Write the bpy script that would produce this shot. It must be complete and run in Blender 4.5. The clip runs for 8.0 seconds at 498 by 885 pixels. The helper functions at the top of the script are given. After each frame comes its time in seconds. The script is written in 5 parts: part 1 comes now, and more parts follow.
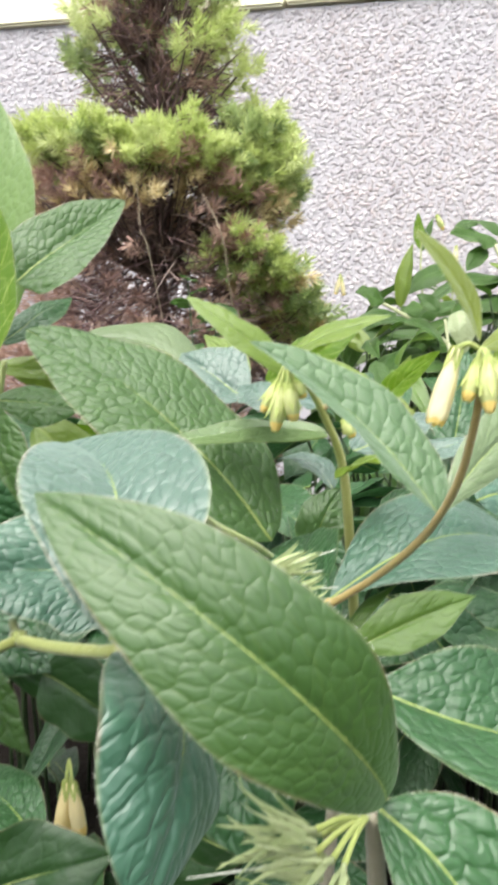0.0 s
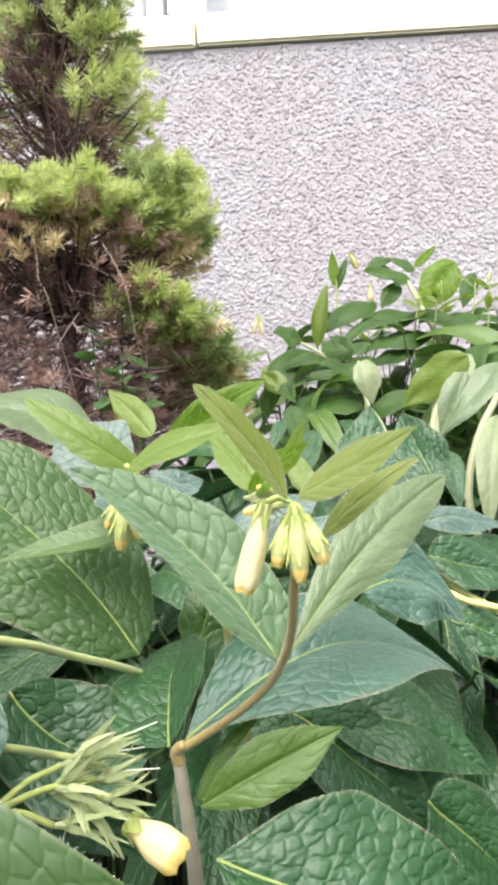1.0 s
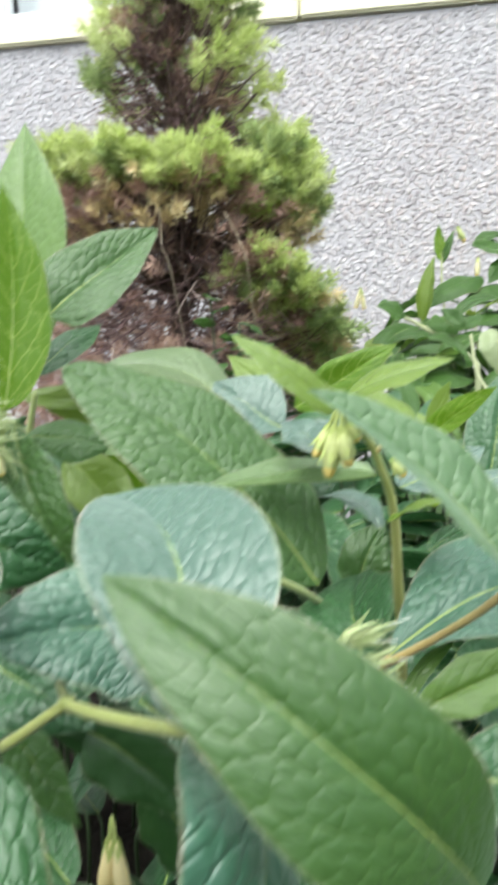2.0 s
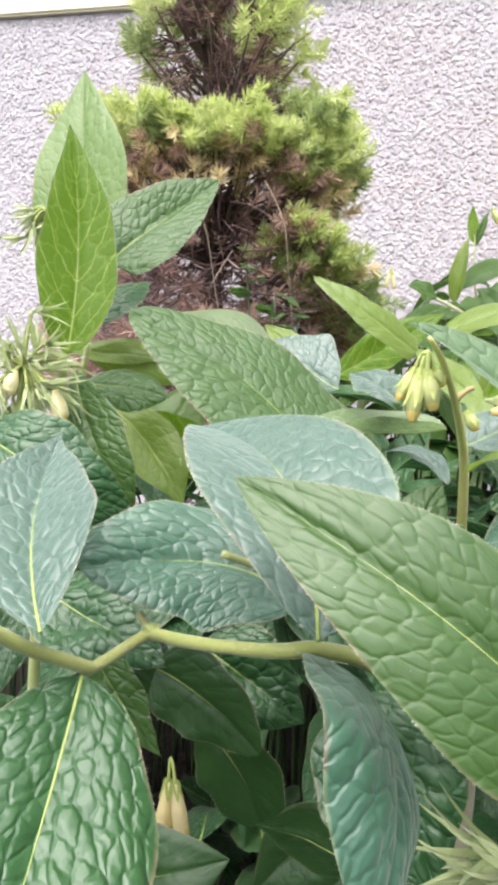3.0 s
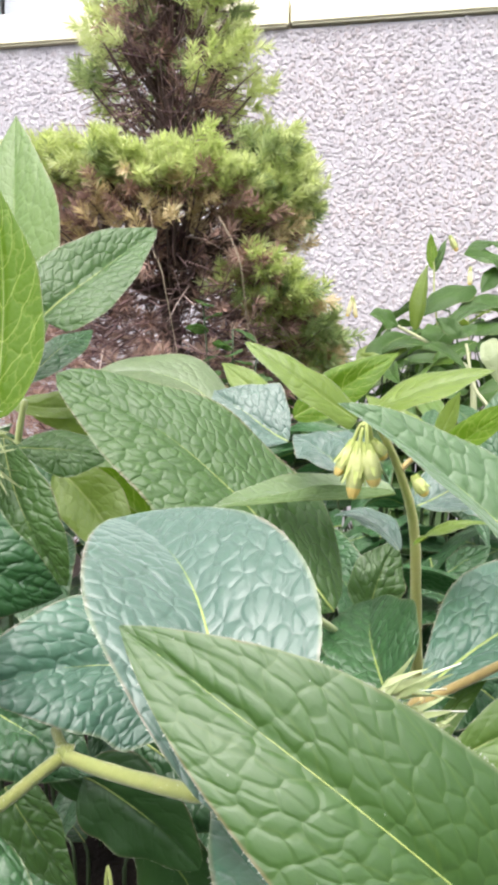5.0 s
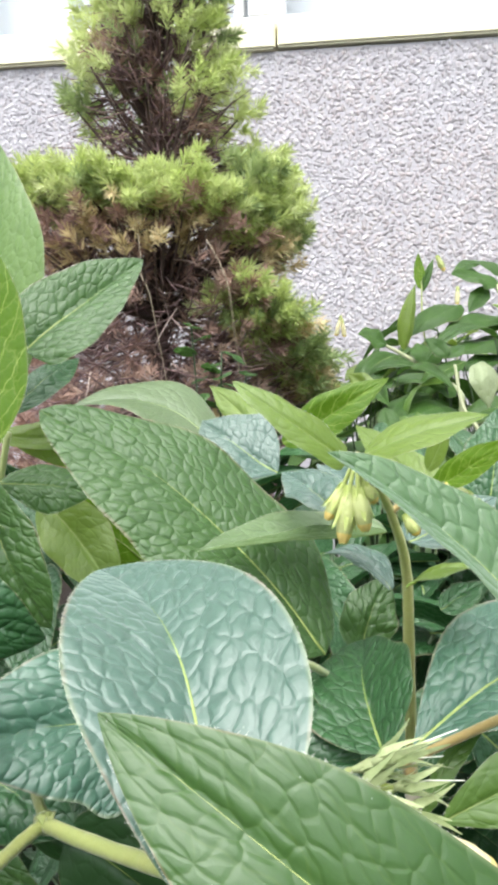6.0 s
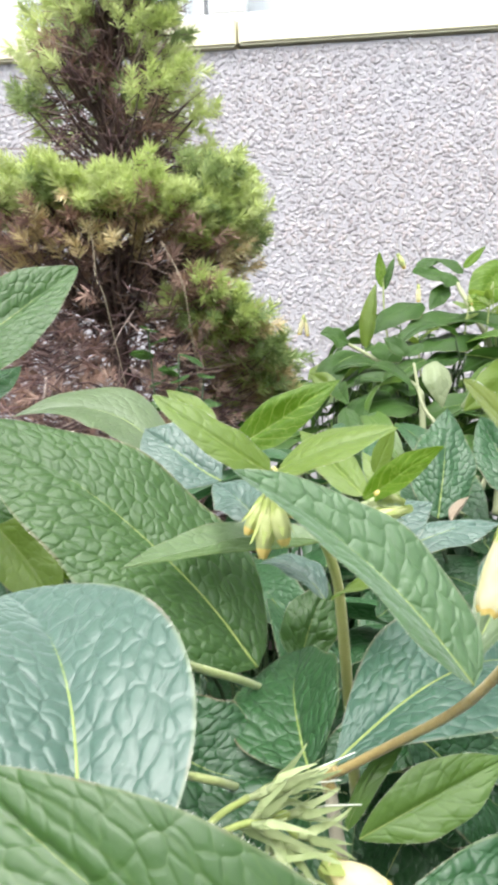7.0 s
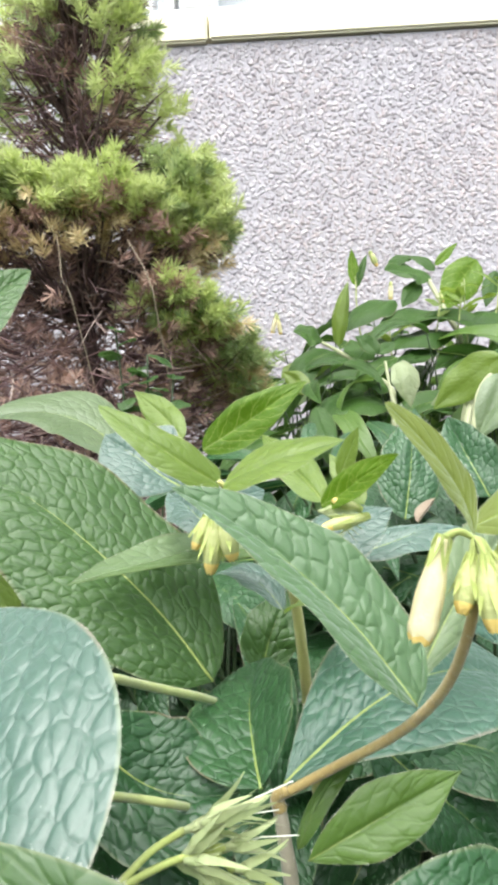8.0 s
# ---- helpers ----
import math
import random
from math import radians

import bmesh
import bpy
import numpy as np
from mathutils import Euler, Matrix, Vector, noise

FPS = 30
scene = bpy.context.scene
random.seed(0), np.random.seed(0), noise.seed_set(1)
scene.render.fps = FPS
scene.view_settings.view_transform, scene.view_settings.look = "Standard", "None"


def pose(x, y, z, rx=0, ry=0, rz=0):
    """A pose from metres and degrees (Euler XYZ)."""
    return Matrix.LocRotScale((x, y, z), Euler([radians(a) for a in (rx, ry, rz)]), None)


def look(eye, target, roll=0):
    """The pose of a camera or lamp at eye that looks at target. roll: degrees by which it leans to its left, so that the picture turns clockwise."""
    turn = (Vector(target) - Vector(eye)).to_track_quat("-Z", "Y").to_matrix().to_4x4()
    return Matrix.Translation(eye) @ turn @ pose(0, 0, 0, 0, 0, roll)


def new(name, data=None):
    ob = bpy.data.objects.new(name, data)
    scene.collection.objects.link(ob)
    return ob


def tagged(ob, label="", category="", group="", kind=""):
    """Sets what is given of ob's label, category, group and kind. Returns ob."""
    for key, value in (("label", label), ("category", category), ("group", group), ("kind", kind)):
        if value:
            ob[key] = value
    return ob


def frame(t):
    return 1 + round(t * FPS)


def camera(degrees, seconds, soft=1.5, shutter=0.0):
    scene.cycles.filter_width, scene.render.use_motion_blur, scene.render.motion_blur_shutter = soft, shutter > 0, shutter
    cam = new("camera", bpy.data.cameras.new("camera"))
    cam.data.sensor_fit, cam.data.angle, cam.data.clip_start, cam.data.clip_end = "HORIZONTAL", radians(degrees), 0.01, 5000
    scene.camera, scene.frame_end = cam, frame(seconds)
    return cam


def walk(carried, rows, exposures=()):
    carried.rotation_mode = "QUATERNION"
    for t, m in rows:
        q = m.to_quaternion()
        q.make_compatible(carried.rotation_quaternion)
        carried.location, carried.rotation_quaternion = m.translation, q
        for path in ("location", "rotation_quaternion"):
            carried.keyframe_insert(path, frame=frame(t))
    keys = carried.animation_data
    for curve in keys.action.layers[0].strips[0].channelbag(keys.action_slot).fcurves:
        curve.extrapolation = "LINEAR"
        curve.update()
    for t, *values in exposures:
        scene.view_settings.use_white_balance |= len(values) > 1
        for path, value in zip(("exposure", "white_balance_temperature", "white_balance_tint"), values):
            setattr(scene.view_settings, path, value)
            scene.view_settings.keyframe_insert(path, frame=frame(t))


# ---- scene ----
cam = camera(41.68, 8.0, soft=4.0, shutter=0.4)
PATH = [
    (0.0, 0.0000, 0.0000, 0.3600, 82.40, -0.63, 9.32),
    (0.5, 0.0116, 0.0127, 0.3746, 83.95, 1.02, 6.85),
    (1.0, 0.0234, 0.0230, 0.3814, 84.54, 1.36, 4.13),
    (1.5, 0.0177, 0.0228, 0.3819, 84.85, 1.57, 5.28),
    (2.0, -0.0124, 0.0075, 0.3695, 83.10, 0.03, 10.32),
    (2.2, -0.0200, 0.0032, 0.3587, 81.59, -1.95, 11.16),
    (3.3, -0.0326, 0.0064, 0.3560, 82.32, -1.96, 11.30),
    (3.5, -0.0308, 0.0086, 0.3596, 82.72, -1.65, 10.56),
    (4.0, -0.0287, 0.0123, 0.3639, 83.00, -1.04, 10.43),
    (4.5, -0.0231, 0.0192, 0.3695, 83.83, -0.30, 8.98),
    (4.7, -0.0233, 0.0203, 0.3691, 83.57, -0.60, 9.07),
    (5.8, -0.0238, 0.0259, 0.3760, 84.85, -0.03, 8.15),
    (6.0, -0.0238, 0.0267, 0.3769, 84.99, -0.23, 7.97),
    (6.5, -0.0194, 0.0285, 0.3779, 84.70, 0.26, 7.60),
    (7.0, -0.0096, 0.0312, 0.3809, 84.75, 0.73, 5.83),
    (7.5, -0.0060, 0.0345, 0.3866, 84.80, 1.44, 4.71),
    (8.0, -0.0019, 0.0363, 0.3842, 84.37, 1.24, 4.06),
]
walk(cam, [(t, pose(*row)) for t, *row in PATH], exposures=[(0.0, 1.92, 6500, 10), (1.0, 1.85, 6500, 13), (2.0, 1.79, 6250, 3), (3.3, 1.98, 6500, 17), (4.5, 1.98, 6500, 17), (6.0, 1.83, 6250, 9), (8.0, 1.84, 6300, 9)])

# ---- light: a bright overcast day ----
world = bpy.data.worlds.new("sky")
scene.world = world
world.use_nodes = True
_wt = world.node_tree
_sky = _wt.nodes.new("ShaderNodeTexSky")
_sky.sky_type, _sky.sun_disc = "NISHITA", False
_sky.sun_elevation, _sky.sun_rotation = radians(70), radians(199)
_sky.air_density, _sky.dust_density, _sky.ozone_density = 1.0, 4.0, 1.0
_hs = _wt.nodes.new("ShaderNodeHueSaturation")
_hs.inputs["Saturation"].default_value = 0.35
_wt.links.new(_sky.outputs[0], _hs.inputs["Color"])
_bg = _wt.nodes["Background"]
_wt.links.new(_hs.outputs[0], _bg.inputs["Color"])
_bg.inputs["Strength"].default_value = 0.11
sun_data = bpy.data.lights.new("sun", "SUN")
sun_data.energy, sun_data.angle, sun_data.color = 1.5, radians(80), (1.0, 0.97, 0.92)
sun = new("sun", sun_data)
sun.matrix_world = look((-0.25, -0.45, 3.2), (0.1, 0.55, 0.4))


# ---- materials ----
def material(name, rough=0.5, spec=0.5):
    m = bpy.data.materials.new(name)
    m.use_nodes = True
    b = m.node_tree.nodes["Principled BSDF"]
    b.inputs["Roughness"].default_value = rough
    b.inputs["Specular IOR Level"].default_value = spec
    return m, m.node_tree, b


def node(tree, kind, **sockets):
    n = tree.nodes.new(kind)
    for key, value in sockets.items():
        n.inputs[key.replace("_", " ")].default_value = value
    return n


def maths(tree, op, a, b=None, c=None, clamp=False):
    n = tree.nodes.new("ShaderNodeMath")
    n.operation, n.use_clamp = op, clamp
    for k, v in enumerate((a, b, c)):
        if v is None:
            continue
        if isinstance(v, (int, float)):
            n.inputs[k].default_value = v
        else:
            tree.links.new(v, n.inputs[k])
    return n.outputs[0]


def mix(tree, fac, a, b, blend="MIX"):
    n = tree.nodes.new("ShaderNodeMix")
    n.data_type, n.blend_type = "RGBA", blend
    for sock, v in ((n.inputs[0], fac), (n.inputs[6], a), (n.inputs[7], b)):
        if isinstance(v, (int, float)):
            sock.default_value = v
        elif isinstance(v, tuple):
            sock.default_value = (*v, 1.0)
        else:
            tree.links.new(v, sock)
    return n.outputs[2]


def ramp(tree, fac, stops):
    n = tree.nodes.new("ShaderNodeValToRGB")
    els = n.color_ramp.elements
    while len(els) < len(stops):
        els.new(0.5)
    for e, (p, c) in zip(els, stops):
        e.position, e.color = p, (*c, 1.0)
    tree.links.new(fac, n.inputs[0])
    return n.outputs[0]


def noise_tex(tree, vector, scale, detail=3.0, rough=0.6):
    n = node(tree, "ShaderNodeTexNoise", Scale=scale, Detail=detail, Roughness=rough)
    tree.links.new(vector, n.inputs["Vector"])
    return n.outputs[0]


def bump(tree, bsdf, height, distance, strength=1.0):
    n = node(tree, "ShaderNodeBump", Strength=strength, Distance=distance)
    tree.links.new(height, n.inputs["Height"])
    tree.links.new(n.outputs[0], bsdf.inputs["Normal"])
    return n.outputs[0]


VEINS, LEAN_VEIN = 6.5, 0.30   # side veins along a leaf, and how far they lean to its tip


def leaf_skin(name, deep, light, vein_or_shade, rough, through_light, net_show, cell, relief, sheen=0.30, gloss=0.8, side_show=0.45):
    """Comfrey leaf: a net of veins, pale or darkened as painted groove shade, puffed cells between them, a soft hairy
    gloss and some light through the blade.
    """
    m, t, b = material(name, rough, gloss)
    uv = t.nodes.new("ShaderNodeUVMap")
    uv.uv_map = "blade"
    cm = t.nodes.new("ShaderNodeUVMap")
    cm.uv_map = "span"
    sep = t.nodes.new("ShaderNodeSeparateXYZ")
    t.links.new(uv.outputs[0], sep.inputs[0])
    info = t.nodes.new("ShaderNodeObjectInfo")
    shift = t.nodes.new("ShaderNodeVectorMath")
    shift.operation = "MULTIPLY_ADD"
    t.links.new(info.outputs["Random"], shift.inputs[0])
    shift.inputs[1].default_value = (37.0, 53.0, 11.0)
    t.links.new(cm.outputs[0], shift.inputs[2])
    place = shift.outputs[0]
    wob = noise_tex(t, place, 1.6, 2.0)
    u, v = sep.outputs[0], maths(t, "ABSOLUTE", sep.outputs[1])
    along = maths(t, "MULTIPLY", maths(t, "SUBTRACT", u, maths(t, "MULTIPLY", maths(t, "POWER", v, 1.25), LEAN_VEIN)), VEINS)
    along = maths(t, "ADD", along, maths(t, "MULTIPLY", maths(t, "SUBTRACT", wob, 0.5), 0.55))
    side = maths(t, "ABSOLUTE", maths(t, "SUBTRACT", maths(t, "FRACT", along), 0.5))
    side = maths(t, "MULTIPLY", maths(t, "SUBTRACT", 0.5, side), 1.0)          # 0 on a side vein
    mid = maths(t, "MULTIPLY", v, 3.2)
    trunk = maths(t, "MINIMUM", side, mid)
    cells = node(t, "ShaderNodeTexVoronoi", Scale=1.0, Randomness=0.95)
    cells.voronoi_dimensions = "2D"
    cells.feature = "DISTANCE_TO_EDGE"
    warp = t.nodes.new("ShaderNodeTexNoise")
    warp.inputs["Scale"].default_value, warp.inputs["Detail"].default_value = 2.4, 2.0
    t.links.new(place, warp.inputs["Vector"])
    lanes = t.nodes.new("ShaderNodeCombineXYZ")
    span = t.nodes.new("ShaderNodeSeparateXYZ")
    t.links.new(cm.outputs[0], span.inputs[0])
    shear = maths(t, "SUBTRACT", span.outputs[0], maths(t, "MULTIPLY", maths(t, "ABSOLUTE", span.outputs[1]), 0.5))
    luck = info.outputs["Random"]
    t.links.new(maths(t, "MULTIPLY_ADD", shear, cell * 0.85, maths(t, "MULTIPLY", luck, 41.0)), lanes.inputs[0])
    t.links.new(maths(t, "MULTIPLY_ADD", span.outputs[1], cell * 1.1, maths(t, "MULTIPLY", luck, 67.0)), lanes.inputs[1])
    bent = t.nodes.new("ShaderNodeVectorMath")
    bent.operation = "MULTIPLY_ADD"
    t.links.new(warp.outputs["Color"], bent.inputs[0])
    bent.inputs[1].default_value = (0.9, 0.9, 0.0)
    t.links.new(lanes.outputs[0], bent.inputs[2])
    t.links.new(bent.outputs[0], cells.inputs["Vector"])
    net = cells.outputs["Distance"]
    pillow = node(t, "ShaderNodeTexVoronoi", Scale=1.0, Randomness=0.95)
    pillow.voronoi_dimensions = "2D"
    t.links.new(bent.outputs[0], pillow.inputs["Vector"])
    fine = node(t, "ShaderNodeTexVoronoi", Scale=cell * 2.7, Randomness=1.0)
    fine.feature = "DISTANCE_TO_EDGE"
    t.links.new(place, fine.inputs["Vector"])
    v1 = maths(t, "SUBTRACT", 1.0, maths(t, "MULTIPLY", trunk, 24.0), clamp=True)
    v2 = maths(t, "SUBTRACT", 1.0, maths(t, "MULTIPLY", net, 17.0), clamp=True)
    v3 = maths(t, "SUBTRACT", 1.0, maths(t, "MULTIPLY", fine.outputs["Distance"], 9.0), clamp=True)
    # vein net mask; its colour is paler or darker than the blade
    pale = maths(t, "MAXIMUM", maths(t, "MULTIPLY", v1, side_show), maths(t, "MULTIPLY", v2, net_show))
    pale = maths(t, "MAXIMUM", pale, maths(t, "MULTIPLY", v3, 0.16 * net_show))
    blotch = noise_tex(t, place, 0.55, 4.0)
    grain = noise_tex(t, place, 14.0, 3.0)
    tone = maths(t, "ADD", maths(t, "MULTIPLY", blotch, 0.75), maths(t, "MULTIPLY", grain, 0.35), clamp=True)
    tone = maths(t, "ADD", tone, maths(t, "MULTIPLY", maths(t, "SUBTRACT", info.outputs["Random"], 0.5), 0.35), clamp=True)
    base = mix(t, tone, deep, light)
    base = mix(t, pale, base, vein_or_shade)
    rim = maths(t, "MULTIPLY", maths(t, "SUBTRACT", v, 0.955, clamp=True), 26.0, clamp=True)
    base = mix(t, maths(t, "MULTIPLY", rim, 0.5), base, mix(t, ramp(t, blotch, [(0.48, (0, 0, 0)), (0.56, (1, 1, 1))]), (0.21, 0.24, 0.12), (0.31, 0.20, 0.14)))
    specks = node(t, "ShaderNodeTexVoronoi", Scale=3.4)
    t.links.new(place, specks.inputs["Vector"])
    dot = maths(t, "LESS_THAN", specks.outputs["Distance"], 0.035)
    base = mix(t, maths(t, "MULTIPLY", dot, 0.5), base, (0.45, 0.5, 0.42))
    t.links.new(base, b.inputs["Base Color"])
    b.inputs["Sheen Weight"].default_value = sheen
    b.inputs["Sheen Roughness"].default_value = 0.45
    b.inputs["Sheen Tint"].default_value = (0.88, 1.0, 0.95, 1.0)
    # flat puffed cells with narrow valleys between them, a shallow midrib groove
    cushion = t.nodes.new("ShaderNodeMapRange")
    cushion.interpolation_type = "SMOOTHSTEP"
    cushion.inputs["From Max"].default_value = 0.24
    t.links.new(net, cushion.inputs["Value"])
    ridge = t.nodes.new("ShaderNodeMapRange")
    ridge.interpolation_type = "SMOOTHSTEP"
    ridge.inputs["From Max"].default_value = 0.16
    t.links.new(side, ridge.inputs["Value"])
    groove = maths(t, "SUBTRACT", 1.0, maths(t, "MULTIPLY", v, 6.0), clamp=True)
    swell = noise_tex(t, place, 1.1, 2.0)
    dome = maths(t, "SUBTRACT", 1.0, maths(t, "MULTIPLY", maths(t, "POWER", pillow.outputs["Distance"], 2.0), 1.35))
    patchy = maths(t, "MULTIPLY_ADD", blotch, 0.9, 0.55)
    high = maths(t, "ADD", maths(t, "MULTIPLY", dome, 0.78), maths(t, "MULTIPLY", cushion.outputs[0], 0.30))
    high = maths(t, "ADD", high, maths(t, "MULTIPLY", ridge.outputs[0], 0.26))
    high = maths(t, "MULTIPLY", high, patchy)
    high = maths(t, "SUBTRACT", high, maths(t, "MULTIPLY", maths(t, "MULTIPLY", groove, groove), 0.4))
    high = maths(t, "ADD", high, maths(t, "MULTIPLY", swell, 1.2))
    high = maths(t, "ADD", high, maths(t, "MULTIPLY", maths(t, "MINIMUM", fine.outputs["Distance"], 0.3), 0.10))
    high = maths(t, "ADD", high, maths(t, "MULTIPLY", grain, 0.07))
    nrm = bump(t, b, high, relief, 1.0)
    thin = t.nodes.new("ShaderNodeBsdfTranslucent")
    glow = mix(t, 0.5, base, tuple(min(1.0, c * 2.6) for c in light))
    t.links.new(glow, thin.inputs["Color"])
    t.links.new(nrm, thin.inputs["Normal"])
    ms = t.nodes.new("ShaderNodeMixShader")
    ms.inputs[0].default_value = through_light
    t.links.new(b.outputs[0], ms.inputs[1])
    t.links.new(thin.outputs[0], ms.inputs[2])
    t.links.new(ms.outputs[0], t.nodes["Material Output"].inputs["Surface"])
    return m


# mature, bloom, dusty: vein colour darkened to paint the shade in the grooves
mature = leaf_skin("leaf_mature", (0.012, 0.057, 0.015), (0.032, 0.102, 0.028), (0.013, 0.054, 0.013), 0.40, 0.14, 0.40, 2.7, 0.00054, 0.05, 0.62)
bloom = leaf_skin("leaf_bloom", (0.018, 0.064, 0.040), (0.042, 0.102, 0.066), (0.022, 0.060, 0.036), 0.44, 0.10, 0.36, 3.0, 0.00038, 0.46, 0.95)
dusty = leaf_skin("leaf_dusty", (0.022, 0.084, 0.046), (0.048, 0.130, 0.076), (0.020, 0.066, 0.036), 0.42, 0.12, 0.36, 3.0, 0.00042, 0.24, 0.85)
# smoother skin for low leaves, its green darkened to paint their shade
smooth_shaded = leaf_skin("leaf_smooth_shaded", (0.014, 0.052, 0.011), (0.032, 0.086, 0.020), (0.030, 0.074, 0.020), 0.42, 0.16, 0.25, 2.4, 0.00014, 0.05, 0.55)
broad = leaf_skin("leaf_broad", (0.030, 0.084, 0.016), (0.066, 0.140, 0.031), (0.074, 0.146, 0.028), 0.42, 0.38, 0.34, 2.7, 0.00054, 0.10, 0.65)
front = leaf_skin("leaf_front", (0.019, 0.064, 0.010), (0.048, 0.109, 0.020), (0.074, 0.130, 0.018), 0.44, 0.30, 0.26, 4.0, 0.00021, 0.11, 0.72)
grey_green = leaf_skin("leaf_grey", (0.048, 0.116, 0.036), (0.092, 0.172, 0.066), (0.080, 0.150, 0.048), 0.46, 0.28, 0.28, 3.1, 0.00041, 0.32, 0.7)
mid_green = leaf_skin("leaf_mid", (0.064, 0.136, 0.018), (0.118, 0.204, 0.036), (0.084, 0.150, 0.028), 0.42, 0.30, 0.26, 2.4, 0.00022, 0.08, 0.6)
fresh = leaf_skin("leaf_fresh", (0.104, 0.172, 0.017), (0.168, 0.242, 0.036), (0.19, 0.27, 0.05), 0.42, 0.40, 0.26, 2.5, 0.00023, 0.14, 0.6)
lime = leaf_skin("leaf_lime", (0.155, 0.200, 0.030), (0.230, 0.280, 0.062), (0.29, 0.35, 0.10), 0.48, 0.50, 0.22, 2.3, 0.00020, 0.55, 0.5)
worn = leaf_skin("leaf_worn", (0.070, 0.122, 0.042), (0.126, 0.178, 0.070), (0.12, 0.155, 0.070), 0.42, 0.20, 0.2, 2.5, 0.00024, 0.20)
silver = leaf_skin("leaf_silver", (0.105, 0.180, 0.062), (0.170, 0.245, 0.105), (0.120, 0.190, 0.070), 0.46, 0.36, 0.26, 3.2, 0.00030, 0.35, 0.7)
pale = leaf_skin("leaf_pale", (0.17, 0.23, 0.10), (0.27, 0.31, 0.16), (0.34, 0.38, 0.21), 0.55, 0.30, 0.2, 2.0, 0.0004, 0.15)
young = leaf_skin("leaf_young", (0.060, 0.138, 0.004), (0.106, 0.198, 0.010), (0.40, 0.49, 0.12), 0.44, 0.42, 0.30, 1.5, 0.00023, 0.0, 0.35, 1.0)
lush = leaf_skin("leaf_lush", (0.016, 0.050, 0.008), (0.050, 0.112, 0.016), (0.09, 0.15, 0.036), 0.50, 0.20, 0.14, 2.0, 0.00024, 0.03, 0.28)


def plain_skin(name, a, b_, rough, scale, relief=0.0004, sheen=0.0, spec=0.5, through_light=0.0):
    """A surface mottled between two colours at two scales, a little different on every thing."""
    m, t, b = material(name, rough, spec)
    co = t.nodes.new("ShaderNodeTexCoord")
    info = t.nodes.new("ShaderNodeObjectInfo")
    big = noise_tex(t, co.outputs["Object"], scale, 4.0)
    small = noise_tex(t, co.outputs["Object"], scale * 7, 4.0)
    f = maths(t, "ADD", maths(t, "MULTIPLY", big, 0.8), maths(t, "MULTIPLY", maths(t, "SUBTRACT", small, 0.5), 0.7), clamp=True)
    f = maths(t, "ADD", f, maths(t, "MULTIPLY", maths(t, "SUBTRACT", info.outputs["Random"], 0.5), 0.4), clamp=True)
    col = mix(t, f, a, b_)
    t.links.new(col, b.inputs["Base Color"])
    b.inputs["Sheen Weight"].default_value = sheen
    n = bump(t, b, maths(t, "ADD", big, small), relief)
    if through_light:
        thin = t.nodes.new("ShaderNodeBsdfTranslucent")
        t.links.new(col, thin.inputs["Color"])
        ms = t.nodes.new("ShaderNodeMixShader")
        ms.inputs[0].default_value = through_light
        t.links.new(b.outputs[0], ms.inputs[1])
        t.links.new(thin.outputs[0], ms.inputs[2])
        t.links.new(ms.outputs[0], t.nodes["Material Output"].inputs["Surface"])
    return m


def island_skin(name, stops, rough, grain_scale=0.0, through_light=0.0, relief=0.0003, stain=None, own=0.0):
    """Many small pieces in one mesh, each with its own tone."""
    m, t, b = material(name, rough)
    geo = t.nodes.new("ShaderNodeNewGeometry")
    info = t.nodes.new("ShaderNodeObjectInfo")
    f = maths(t, "FRACT", maths(t, "ADD", geo.outputs["Random Per Island"], info.outputs["Random"]))
    if own:
        f = maths(t, "ADD", maths(t, "MULTIPLY", info.outputs["Random"], own), maths(t, "MULTIPLY", geo.outputs["Random Per Island"], 1.0 - own))
    col = ramp(t, f, stops)
    if grain_scale:
        co = t.nodes.new("ShaderNodeTexCoord")
        g = noise_tex(t, co.outputs["Object"], grain_scale, 4.0)
        col = mix(t, 0.55, col, ramp(t, g, [(0.25, (0.35, 0.35, 0.36)), (0.75, (1, 1, 1))]), "MULTIPLY")
        bump(t, b, g, relief)
        if stain:
            wide_co = t.nodes.new("ShaderNodeNewGeometry")
            big = noise_tex(t, wide_co.outputs["Position"], 3.2, 4.0)
            col = mix(t, 1.0, col, ramp(t, big, [(0.40, (1, 1, 1)), (0.68, stain)]), "MULTIPLY")
    t.links.new(col, b.inputs["Base Color"])
    if through_light:
        thin = t.nodes.new("ShaderNodeBsdfTranslucent")
        t.links.new(col, thin.inputs["Color"])
        ms = t.nodes.new("ShaderNodeMixShader")
        ms.inputs[0].default_value = through_light
        t.links.new(b.outputs[0], ms.inputs[1])
        t.links.new(thin.outputs[0], ms.inputs[2])
        t.links.new(ms.outputs[0], t.nodes["Material Output"].inputs["Surface"])
    return m


stem_green = plain_skin("stem_green", (0.28, 0.34, 0.11), (0.40, 0.44, 0.17), 0.5, 60, sheen=0.3)
stem_red = plain_skin("stem_red", (0.29, 0.20, 0.07), (0.41, 0.33, 0.11), 0.5, 70, sheen=0.25)
stem_lime = plain_skin("stem_lime", (0.46, 0.47, 0.13), (0.60, 0.58, 0.22), 0.5, 60, sheen=0.2)
stem_white = plain_skin("stem_white", (0.28, 0.31, 0.16), (0.40, 0.41, 0.25), 0.5, 60, sheen=0.1)
stem_straw = plain_skin("stem_straw", (0.19, 0.24, 0.055), (0.32, 0.32, 0.10), 0.5, 45, sheen=0.25)
stem_pale = plain_skin("stem_pale", (0.26, 0.24, 0.17), (0.38, 0.34, 0.25), 0.55, 60, sheen=0.2)
